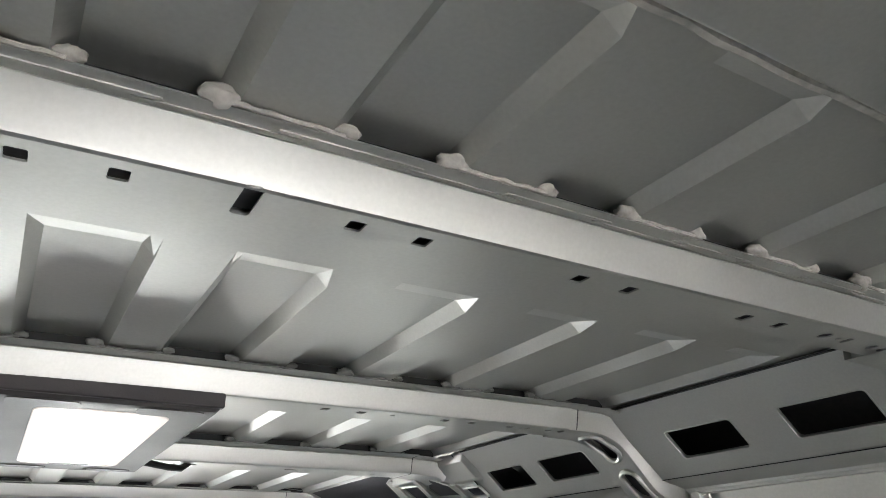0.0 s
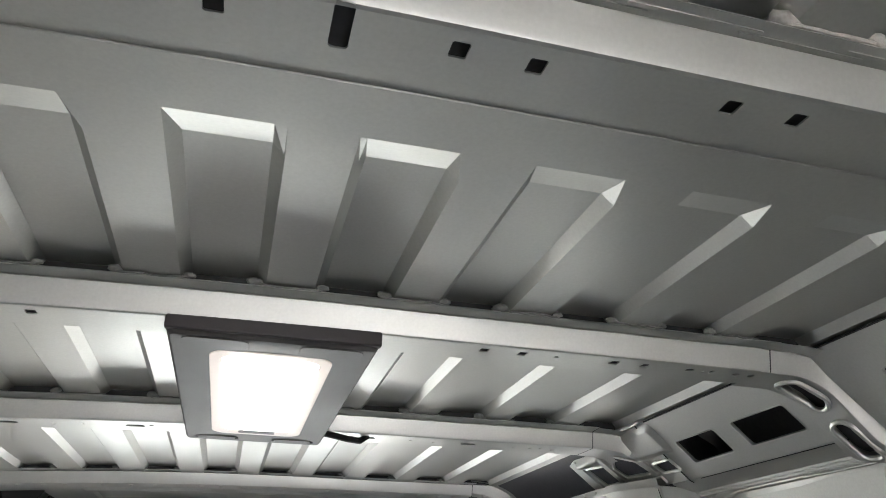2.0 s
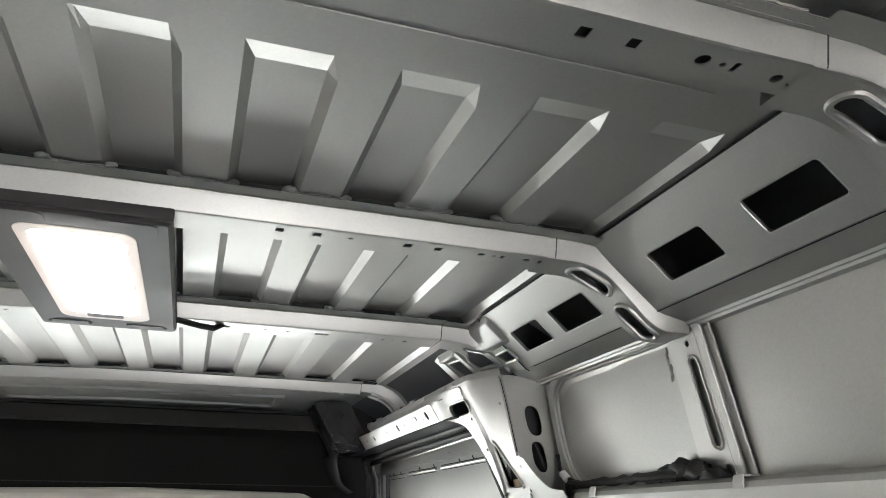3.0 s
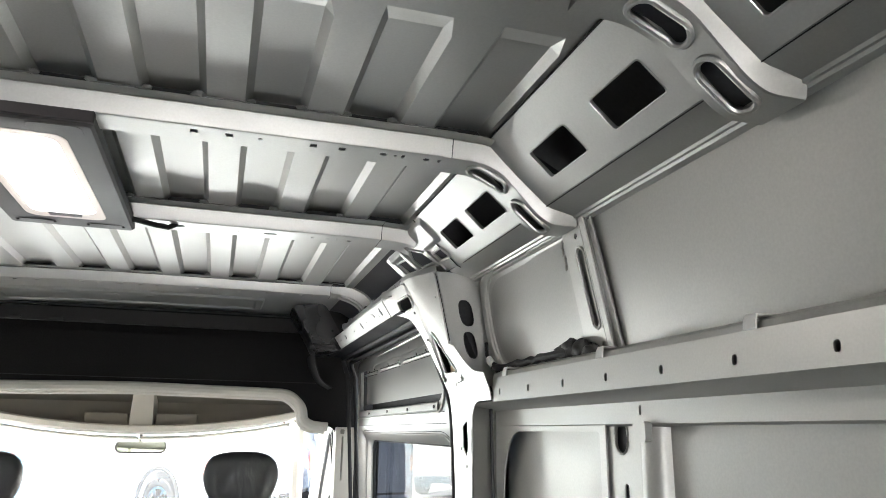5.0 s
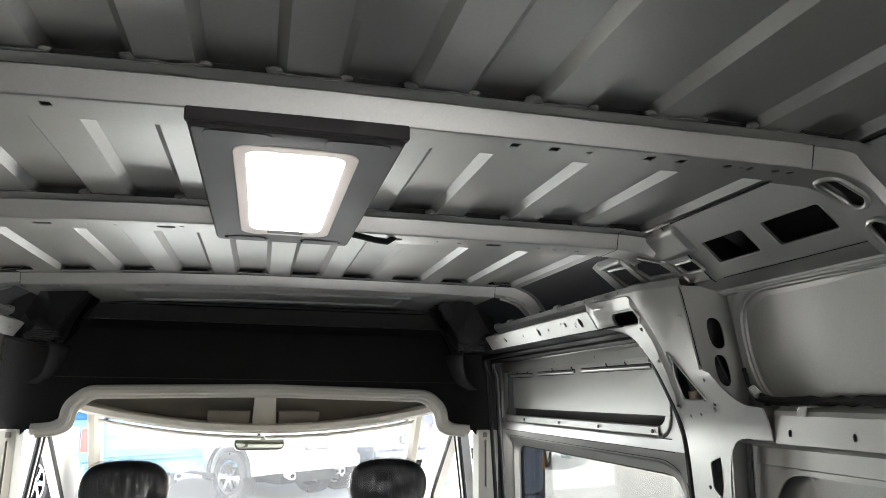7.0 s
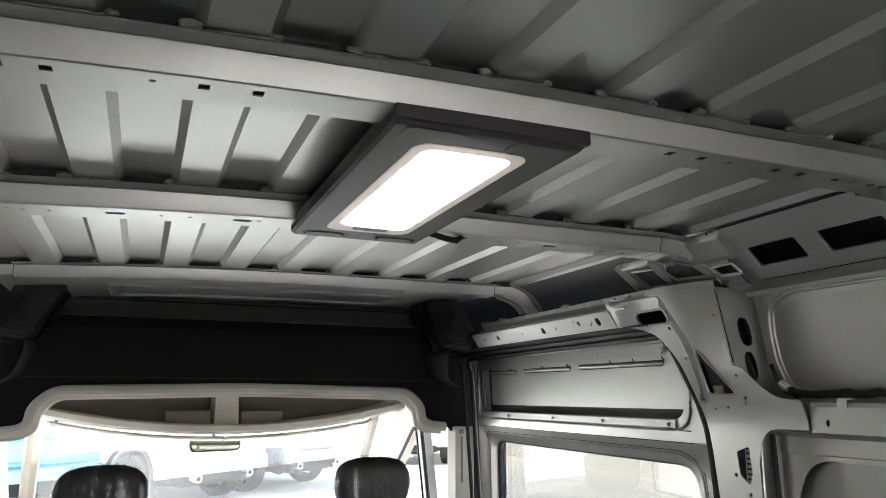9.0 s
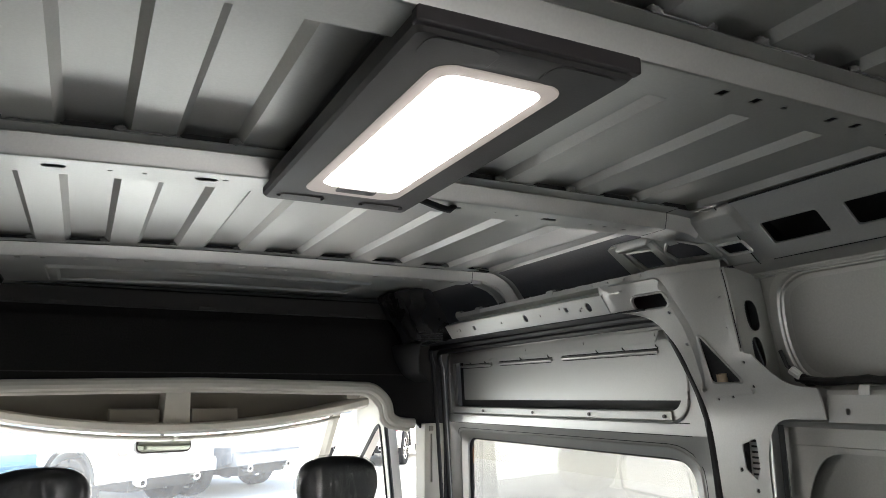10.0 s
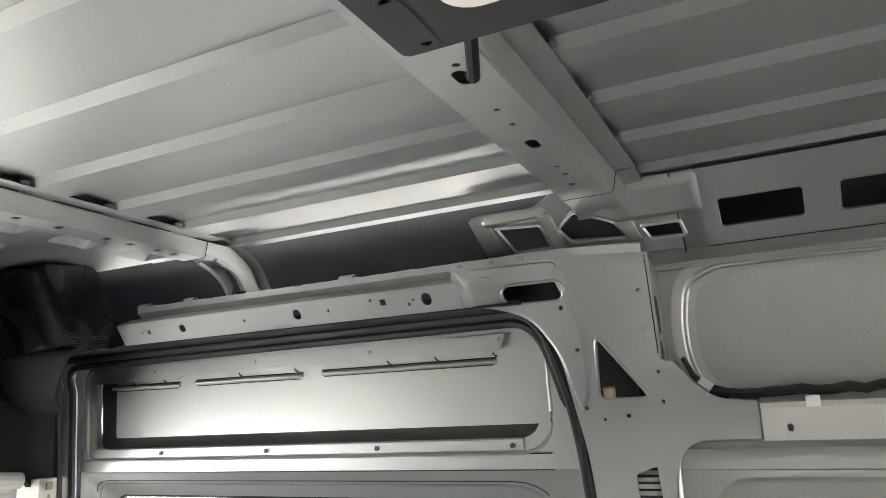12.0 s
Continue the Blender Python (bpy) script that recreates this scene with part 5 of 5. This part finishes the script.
add_prism(bm, round_loop([(-0.05, 0.0), (0.05, 0.0), (0.045, 0.14), (-0.045, 0.14)], 0.006, 2), 0.02, 0.3, lambda u, v, w: (u, w, v))
part("shelf_divider", bm, BEIGE, shelf, "", 0.003)
for x0, x1, h in ((-0.24, -0.06, 0.055), (0.06, 0.24, 0.055)):
    bm = bmesh.new()
    add_box(bm, (x0, 0.05, -0.01), (x1, 0.25, h))
    part("shelf_box", bm, BEIGE_DARK, shelf, "", 0.004)



def sun_visor(x0, x1):
    """A folded-up visor under the shelf, bent along the shelf's lower edge."""
    mid = (x0 + x1) / 2
    ob = empty("sun_visor", "pale beige sun visor folded up below the shelf", "sun visor", (mid, 3.64, 1.42), "sun visors")
    bm = bmesh.new()
    rows = []
    for i in range(15):
        x = x0 + (x1 - x0) * i / 14
        z = 1.515 - 0.075 * max(0, 1 - (x / 0.69) ** 2) - 0.034 - 1.42
        rows.append([bm.verts.new((x - mid, y, z + dz)) for y, dz in ((-0.045, -0.002), (-0.052, -0.008), (-0.045, -0.015), (0.10, -0.030), (0.106, -0.022), (0.10, -0.014))])
    for a, b in zip(rows[:-1], rows[1:]):
        for j in range(6):
            bm.faces.new((a[j - 1], a[j], b[j], b[j - 1]))
    bm.faces.new(rows[0])
    bm.faces.new(rows[-1][::-1])
    part("visor_pad", bm, BEIGE, ob)
    bm = bmesh.new()
    end = 0.64 if x0 > 0 else -0.64
    add_tube(bm, [(end - mid, 0.0, 0.062), (end - mid, 0.02, 0.048), (end - mid, 0.03, 0.036)], 0.006, False, 6)
    part("visor_hinge", bm, BEIGE_DARK, ob)
    return ob


sun_visor(-0.66, -0.008)
sun_visor(0.008, 0.66)

mirror = empty("rear_view_mirror", "black rear-view mirror on a stalk", "mirror", (-0.01, 3.90, 1.353))
mirror.rotation_euler = (radians(-9), 0, radians(14))
bm = bmesh.new()
add_plate(bm, rr(0, 0, 0.235, 0.062, 0.028, 6), [], 0.03, lambda u, v, w: (u, w, v))
part("mirror_housing", bm, PLASTIC_DARK, mirror, "", 0.006)
bm = bmesh.new()
add_plate(bm, rr(0, 0, 0.222, 0.05, 0.023, 6), [], 0.002, lambda u, v, w: (u, -0.003 + w, v))
part("mirror_glass", bm, MIRROR, mirror, "silvered mirror glass")
bm = bmesh.new()
add_tube(bm, [(0, 0.02, 0.02), (0, 0.03, 0.06), (0, 0.05, 0.10)], 0.009, False, 8)
part("stalk", bm, PLASTIC_DARK, mirror)

ws = bmesh.new()
add_plate(ws, [(-0.80, 0), (0.80, 0), (0.72, 0.95), (-0.72, 0.95)], [], 0.005, lambda u, v, w: (u, 4.75 - v * 0.85, 0.85 + v * 0.66 + w))
wso = part("windscreen", ws, GLASS)
wso.visible_shadow = False
tagged(wso, "clear laminated windscreen", "windscreen", "", "structure")
bm = bmesh.new()
for s in (1, -1):
    add_tube(bm, [(s * 0.84, 4.8, 0.85), (s * 0.79, 4.35, 1.15), (s * 0.74, 3.92, 1.50)], 0.035, False, 8)
tagged(part("trim_windscreen_pillars", bm, BEIGE), "pale windscreen pillar covers", "trim", "", "structure")
bm = bmesh.new()
add_prism(bm, round_loop([(4.1, 0.0), (4.1, 0.75), (4.25, 0.88), (4.9, 0.85), (4.9, 0.0)], 0.03, 3), -0.9, 0.9, lambda u, v, w: (w, u, v))
tagged(part("dashboard", bm, PLASTIC_DARK), "dark plastic dashboard below the windscreen", "dashboard", "", "structure")


def seat(x, name, label):
    ob = empty(name, label, "seat", (x, 2.92, 0.325), "cab seats")
    bm = bmesh.new()
    made = bmesh.ops.create_cube(bm, size=1.0)
    bmesh.ops.subdivide_edges(bm, edges=bm.edges[:], cuts=7, use_grid_fill=True)
    for v in bm.verts:
        u = Vector((v.co.x * 2, v.co.y * 2, v.co.z * 2))
        k = (abs(u.x) ** 3 + abs(u.z) ** 3 + abs(u.y) ** 3) ** (1 / 3)
        p = u / max(k, 1e-6)
        wide = 0.134 - 0.018 * max(0, -p.z)
        v.co = Vector((p.x * wide, p.y * 0.055, p.z * 0.098 + 0.945 - 0.01))
    for v in bm.verts:
        v.co += noise.noise_vector(v.co * 11) * 0.004
    part("headrest", bm, SEAT, ob, "black headrest")
    bm = bmesh.new()
    made = bmesh.ops.create_cube(bm, size=1.0)
    bmesh.ops.subdivide_edges(bm, edges=bm.edges[:], cuts=47, use_grid_fill=True)
    for v in bm.verts:
        u = v.co * 2
        k = (abs(u.x) ** 3 + abs(u.z) ** 3 + abs(u.y) ** 3) ** (1 / 3)
        p = u / max(k, 1e-6)
        wide = 0.139 - 0.018 * max(0, -p.z)
        q = Vector((p.x * wide, p.y * 0.060, p.z * 0.103 + 0.935))
        crease = max(0, 1 - 5 * abs(noise.noise(Vector((q.x * 42 + q.z * 4, q.y * 20, q.z * 8)) + Vector((x * 7, 0, 0)))))
        v.co = q + p.normalized() * (0.0045 * crease) - p.normalized() * 0.001
    part("plastic_cover", bm, FILM, ob, "crumpled clear protective film")
    for sx in (-0.06, 0.06):
        bm = bmesh.new()
        add_tube(bm, [(sx, 0, 0.75), (sx, 0, 0.86)], 0.006, False, 8)
        part("headrest_post", bm, CHROME, ob, "chrome post")
    bm = bmesh.new()
    made = bmesh.ops.create_cube(bm, size=1.0)
    bmesh.ops.subdivide_edges(bm, edges=bm.edges[:], cuts=6, use_grid_fill=True)
    for v in bm.verts:
        u = v.co * 2
        k = (abs(u.x) ** 5 + abs(u.z) ** 5 + abs(u.y) ** 5) ** 0.2
        p = u / max(k, 1e-6)
        v.co = Vector((p.x * 0.24, p.y * 0.08 - 0.05 * p.z + 0.02, p.z * 0.33 + 0.46))
    part("backrest", bm, SEAT, ob)
    bm = bmesh.new()
    add_prism(bm, round_loop([(-0.05, 0.0), (0.48, 0.02), (0.50, 0.13), (-0.05, 0.14)], 0.03, 3), -0.24, 0.24, lambda u, v, w: (w, u + 0.05, v))
    part("seat_cushion", bm, SEAT, ob, "", 0.02)
    bm = bmesh.new()
    add_box(bm, (-0.2, 0.05, -0.325), (0.2, 0.45, 0.0))
    part("seat_base", bm, PLASTIC_DARK, ob, "", 0.01)
    return ob


seat(-0.43, "driver_seat", "black driver seat with film-wrapped headrest")
seat(0.43, "passenger_seat", "black passenger seat with film-wrapped headrest")

# ---- outside ----
GZ, YARD_Z = -0.48, 0.0
bm = bmesh.new()
rows = [[bm.verts.new((x, y, z)) for x in (-900, 900)] for y, z in ((-900, GZ), (5.4, GZ), (9.4, YARD_Z), (900, YARD_Z))]
for a, b in zip(rows[:-1], rows[1:]):
    bm.faces.new((a[0], a[1], b[1], b[0]))
tagged(part("ground", bm, GROUND), "pale sunlit concrete yard rising to a parking row", "ground", "", "structure")
bm = bmesh.new()
add_box(bm, (9.0, -8, GZ), (9.4, 30, GZ + 4.5))
add_box(bm, (-20, 28, GZ), (9.0, 28.5, GZ + 4.5))
tagged(part("yard_wall", bm, WALL_OUT), "pale sunlit yard wall", "wall", "", "structure")


def door_mirror():
    """The tall outside mirror ahead of the sliding door's window."""
    ob = empty("door_mirror", "tall black outside mirror on the front door", "mirror", (1.115, 3.43, 1.275))
    ob.rotation_euler = (0, 0, radians(14))
    bm = bmesh.new()
    add_plate(bm, rr(0, 0, 0.25, 0.40, 0.05, 5), [], 0.08, lambda u, v, w: (u, w, v))
    part("housing", bm, PLASTIC_DARK, ob, "", 0.012)
    bm = bmesh.new()
    add_plate(bm, rr(0, 0.035, 0.22, 0.29, 0.035, 5), [], 0.003, lambda u, v, w: (u, -0.004 + w, v))
    part("mirror_glass", bm, MIRROR_SKY_TONE, ob, "mirror glass with blue reflection put into its colour")
    bm = bmesh.new()
    add_plate(bm, rr(0, -0.15, 0.21, 0.06, 0.02, 4), [], 0.003, lambda u, v, w: (u, -0.004 + w, v))
    part("wide_angle_glass", bm, MIRROR_SKY_TONE, ob, "small wide-angle mirror")
    bm = bmesh.new()
    add_plate(bm, rr(0.111, 0.02, 0.012, 0.07, 0.005, 3), [], 0.004, lambda u, v, w: (u, -0.006 + w, v))
    part("indicator", bm, AMBER, ob, "amber turn signal")
    bm = bmesh.new()
    add_tube(bm, [(-0.07, 0.05, -0.15), (-0.12, 0.05, -0.17), (-0.16, 0.05, -0.175)], 0.018, False, 8)
    part("arm", bm, PLASTIC_DARK, ob)
    return ob


door_mirror()


def vehicle(name, label, body, at, turn, length, width, height, bed=False):
    ob = empty(name, label, "car", at, "parking row")
    ob.rotation_euler = (0, 0, radians(turn))
    L, W, H = length, width, height
    wr = 0.37
    belt = 1.14
    prof = [(-L / 2, 0.52), (-L / 2 + 0.02, 0.95)]
    if bed:
        prof += [(-L / 2 + 0.05, belt), (-L * 0.12, belt + 0.02), (-L * 0.09, H - 0.05), (L * 0.08, H), (L * 0.20, 1.12)]
    else:
        prof += [(-L / 2 + 0.10, belt), (-L / 2 + 0.30, H - 0.08), (-L / 2 + 0.45, H - 0.02), (-L * 0.05, H), (L * 0.10, H - 0.06), (L * 0.24, 1.10)]
    prof += [(L / 2 - 0.15, 1.0), (L / 2, 0.85), (L / 2, 0.45)]
    wheels = (-L * 0.30, L * 0.31)
    low = []
    for c in wheels[::-1]:
        for i in range(11):
            a = math.pi * i / 10
            low.append((c + (wr + 0.08) * math.cos(a), 0.40 + (wr + 0.08) * math.sin(a) * 0.97))
    loop = round_loop(prof, 0.07, 3) + low
    bm = bmesh.new()
    add_prism(bm, loop, -W / 2, W / 2, lambda u, v, w: (w * (1 - 0.13 * max(0, v - 1.0)), u, v))
    part("body", bm, body, ob, "", 0.03)
    y0, y1 = (-L * 0.075, L * 0.14) if bed else (-L / 2 + 0.55, L * 0.14)
    for s in (1, -1):
        side = lambda v: s * (W / 2 * (1 - 0.13 * max(0, v - 1.0)))
        bm = bmesh.new()
        add_plate(bm, round_loop([(y0, 1.17), (y1 + 0.14, 1.17), (y1 - 0.12, H - 0.14), (y0 + 0.12, H - 0.14)], 0.05, 3), [], 0.01, lambda u, v, w: (side(v) + s * (0.004 + w), u, v))
        part("side_window", bm, CAR_GLASS, ob, "dark tinted side glass")
        for c in wheels:
            bm = bmesh.new()
            arc = [(c + (wr + 0.11) * math.cos(math.pi * i / 12), 0.40 + (wr + 0.11) * math.sin(math.pi * i / 12)) for i in range(13)]
            add_tube(bm, [(s * (W / 2 + 0.005), y, z) for y, z in arc], 0.035, False, 6)
            part("arch_trim", bm, TYRE if not bed else body, ob, "wheel arch trim")
            wheel = bmesh.new()
            add_plate(wheel, rr(0, 0, 2 * wr, 2 * wr, wr, 10), [rr(0, 0, 1.36 * wr, 1.36 * wr, 0.68 * wr, 8)], 0.24, lambda u, v, w: (s * (W / 2 - 0.23 + w), c + u, wr + v))
            t = part("wheel", wheel, TYRE, ob, "", 0.02)
            rim = bmesh.new()
            add_plate(rim, rr(0, 0, 1.36 * wr, 1.36 * wr, 0.68 * wr, 8), [rr(0, 0, 1.16 * wr, 1.16 * wr, 0.58 * wr, 8)], 0.05, lambda u, v, w: (s * (W / 2 - 0.05 + w), c + u, wr + v))
            for i in range(6):
                a = 2 * math.pi * i / 6
                add_prism(rim, rr(0.33 * wr * math.cos(a), 0.33 * wr * math.sin(a), 0.58 * wr, 0.17 * wr, 0.02, 2, math.degrees(a)), 0.0, 0.03, lambda u, v, w: (s * (W / 2 - 0.035 + w), c + u, wr + v))
            add_prism(rim, rr(0, 0, 0.3 * wr, 0.3 * wr, 0.15 * wr, 6), 0.0, 0.045, lambda u, v, w: (s * (W / 2 - 0.035 + w), c + u, wr + v))
            part("rim", rim, CHROME, t, "bright alloy rim")
        bm = bmesh.new()
        lh = 0.30 if bed else 0.36
        add_plate(bm, rr(s * (W / 2 - 0.085), 0.97, 0.15, lh, 0.03, 3), [], 0.03, lambda u, v, w: (u, -L / 2 + 0.015 - w, v))
        part("tail_light", bm, RED, ob, "red tail light", 0.006)
        bm = bmesh.new()
        add_plate(bm, rr(s * 0.52, 0.42, 0.13, 0.10, 0.045, 6), [rr(s * 0.52, 0.42, 0.09, 0.065, 0.03, 6)], 0.16, lambda u, v, w: (u, -L / 2 - 0.06 + w, v))
        part("exhaust_pipe", bm, CHROME, ob, "chrome exhaust tip")
    rear = lambda v: -L / 2 + 0.02 + (max(0, v - 0.95) * 0.2)
    bm = bmesh.new()
    if bed:
        add_plate(bm, rr(0, 0.88, W * 0.80, 0.50, 0.03, 3), [], 0.02, lambda u, v, w: (u, rear(v) - 0.012 - w, v))
        part("tailgate", bm, body, ob, "", 0.006)
        bm = bmesh.new()
        add_tube(bm, [(-W * 0.38, rear(0.99) - 0.03, 0.99), (W * 0.38, rear(0.99) - 0.03, 0.99)], 0.022, False, 8)
        add_tube(bm, [(-W * 0.38, rear(0.72) - 0.03, 0.72), (W * 0.38, rear(0.72) - 0.03, 0.72)], 0.016, False, 8)
        part("tailgate_crease", bm, body, ob)
        bm = bmesh.new()
        add_plate(bm, round_loop([(-0.08, 0.99), (0.08, 0.99), (0.06, 0.86), (0.0, 0.81), (-0.06, 0.86)], 0.015, 3), [], 0.014, lambda u, v, w: (u, -L / 2 - 0.02 - w, v))
        part("badge", bm, CHROME, ob, "plain bright badge shape")
        bm = bmesh.new()
        add_plate(bm, rr(0, 1.42, W * 0.70, 0.30, 0.08, 4), [], 0.01, lambda u, v, w: (u, -L * 0.118 - w + (v - 1.0) * 0.05, v))
        part("rear_window", bm, CAR_GLASS, ob, "dark tinted rear glass")
    else:
        add_plate(bm, rr(0, 1.40, W * 0.74, 0.36, 0.08, 4), [], 0.012, lambda u, v, w: (u, -L / 2 + 0.075 - w + (v - belt) * 0.36, v))
        part("rear_window", bm, CAR_GLASS, ob, "dark tinted rear glass")
        bm = bmesh.new()
        add_plate(bm, rr(0, 0.84, 0.5, 0.14, 0.02, 3), [], 0.012, lambda u, v, w: (u, -L / 2 - 0.005 - w, v))
        part("plate_recess", bm, PLASTIC_DARK, ob, "dark recess round the plate")
        bm = bmesh.new()
        add_plate(bm, rr(0, 0.84, 0.40, 0.10, 0.01, 3), [], 0.004, lambda u, v, w: (u, -L / 2 - 0.018 - w, v))
        part("plate", bm, PAPER, ob, "blank pale plate")
    bm = bmesh.new()
    add_prism(bm, round_loop([(-L / 2 - 0.09, 0.48), (-L / 2 - 0.09, 0.66), (-L / 2 + 0.05, 0.70), (-L / 2 + 0.05, 0.46)], 0.03, 3), -W / 2 + 0.04, W / 2 - 0.04, lambda u, v, w: (w, u, v))
    part("rear_bumper", bm, body, ob, "", 0.02)
    bm = bmesh.new()
    add_box(bm, (-0.62, -L / 2 + 0.1, 0.30), (0.62, L / 2 - 0.3, 0.47))
    add_tube(bm, [(-W / 2 + 0.2, wheels[0], wr), (W / 2 - 0.2, wheels[0], wr)], 0.05, False, 8)
    add_blob(bm, (0.05, wheels[0], wr - 0.02), (0.17, 0.17, 0.15), 11)
    part("underbody", bm, TYRE, ob, "dark underbody with the rear axle")
    return ob


# three cars parked side by side at an angle
vehicle("pickup_truck", "light blue pickup truck with a broad plain tailgate", CAR_BLUE, (-3.19, 13.4, YARD_Z), 40, 5.2, 1.9, 1.75, True)
vehicle("parked_car", "white off-road car with bright spoked wheels", CAR_WHITE, (-0.54, 13.55, YARD_Z), 40, 4.4, 1.85, 1.78)
vehicle("parked_car", "dark grey car with red tail lights", CAR_GREY, (1.15, 14.98, YARD_Z), 40, 4.5, 1.85, 1.6)
vehicle("parked_car", "white car with dark glass beside the yard wall", CAR_WHITE, (6.7, 18.4, YARD_Z), -35, 4.4, 1.8, 1.5)
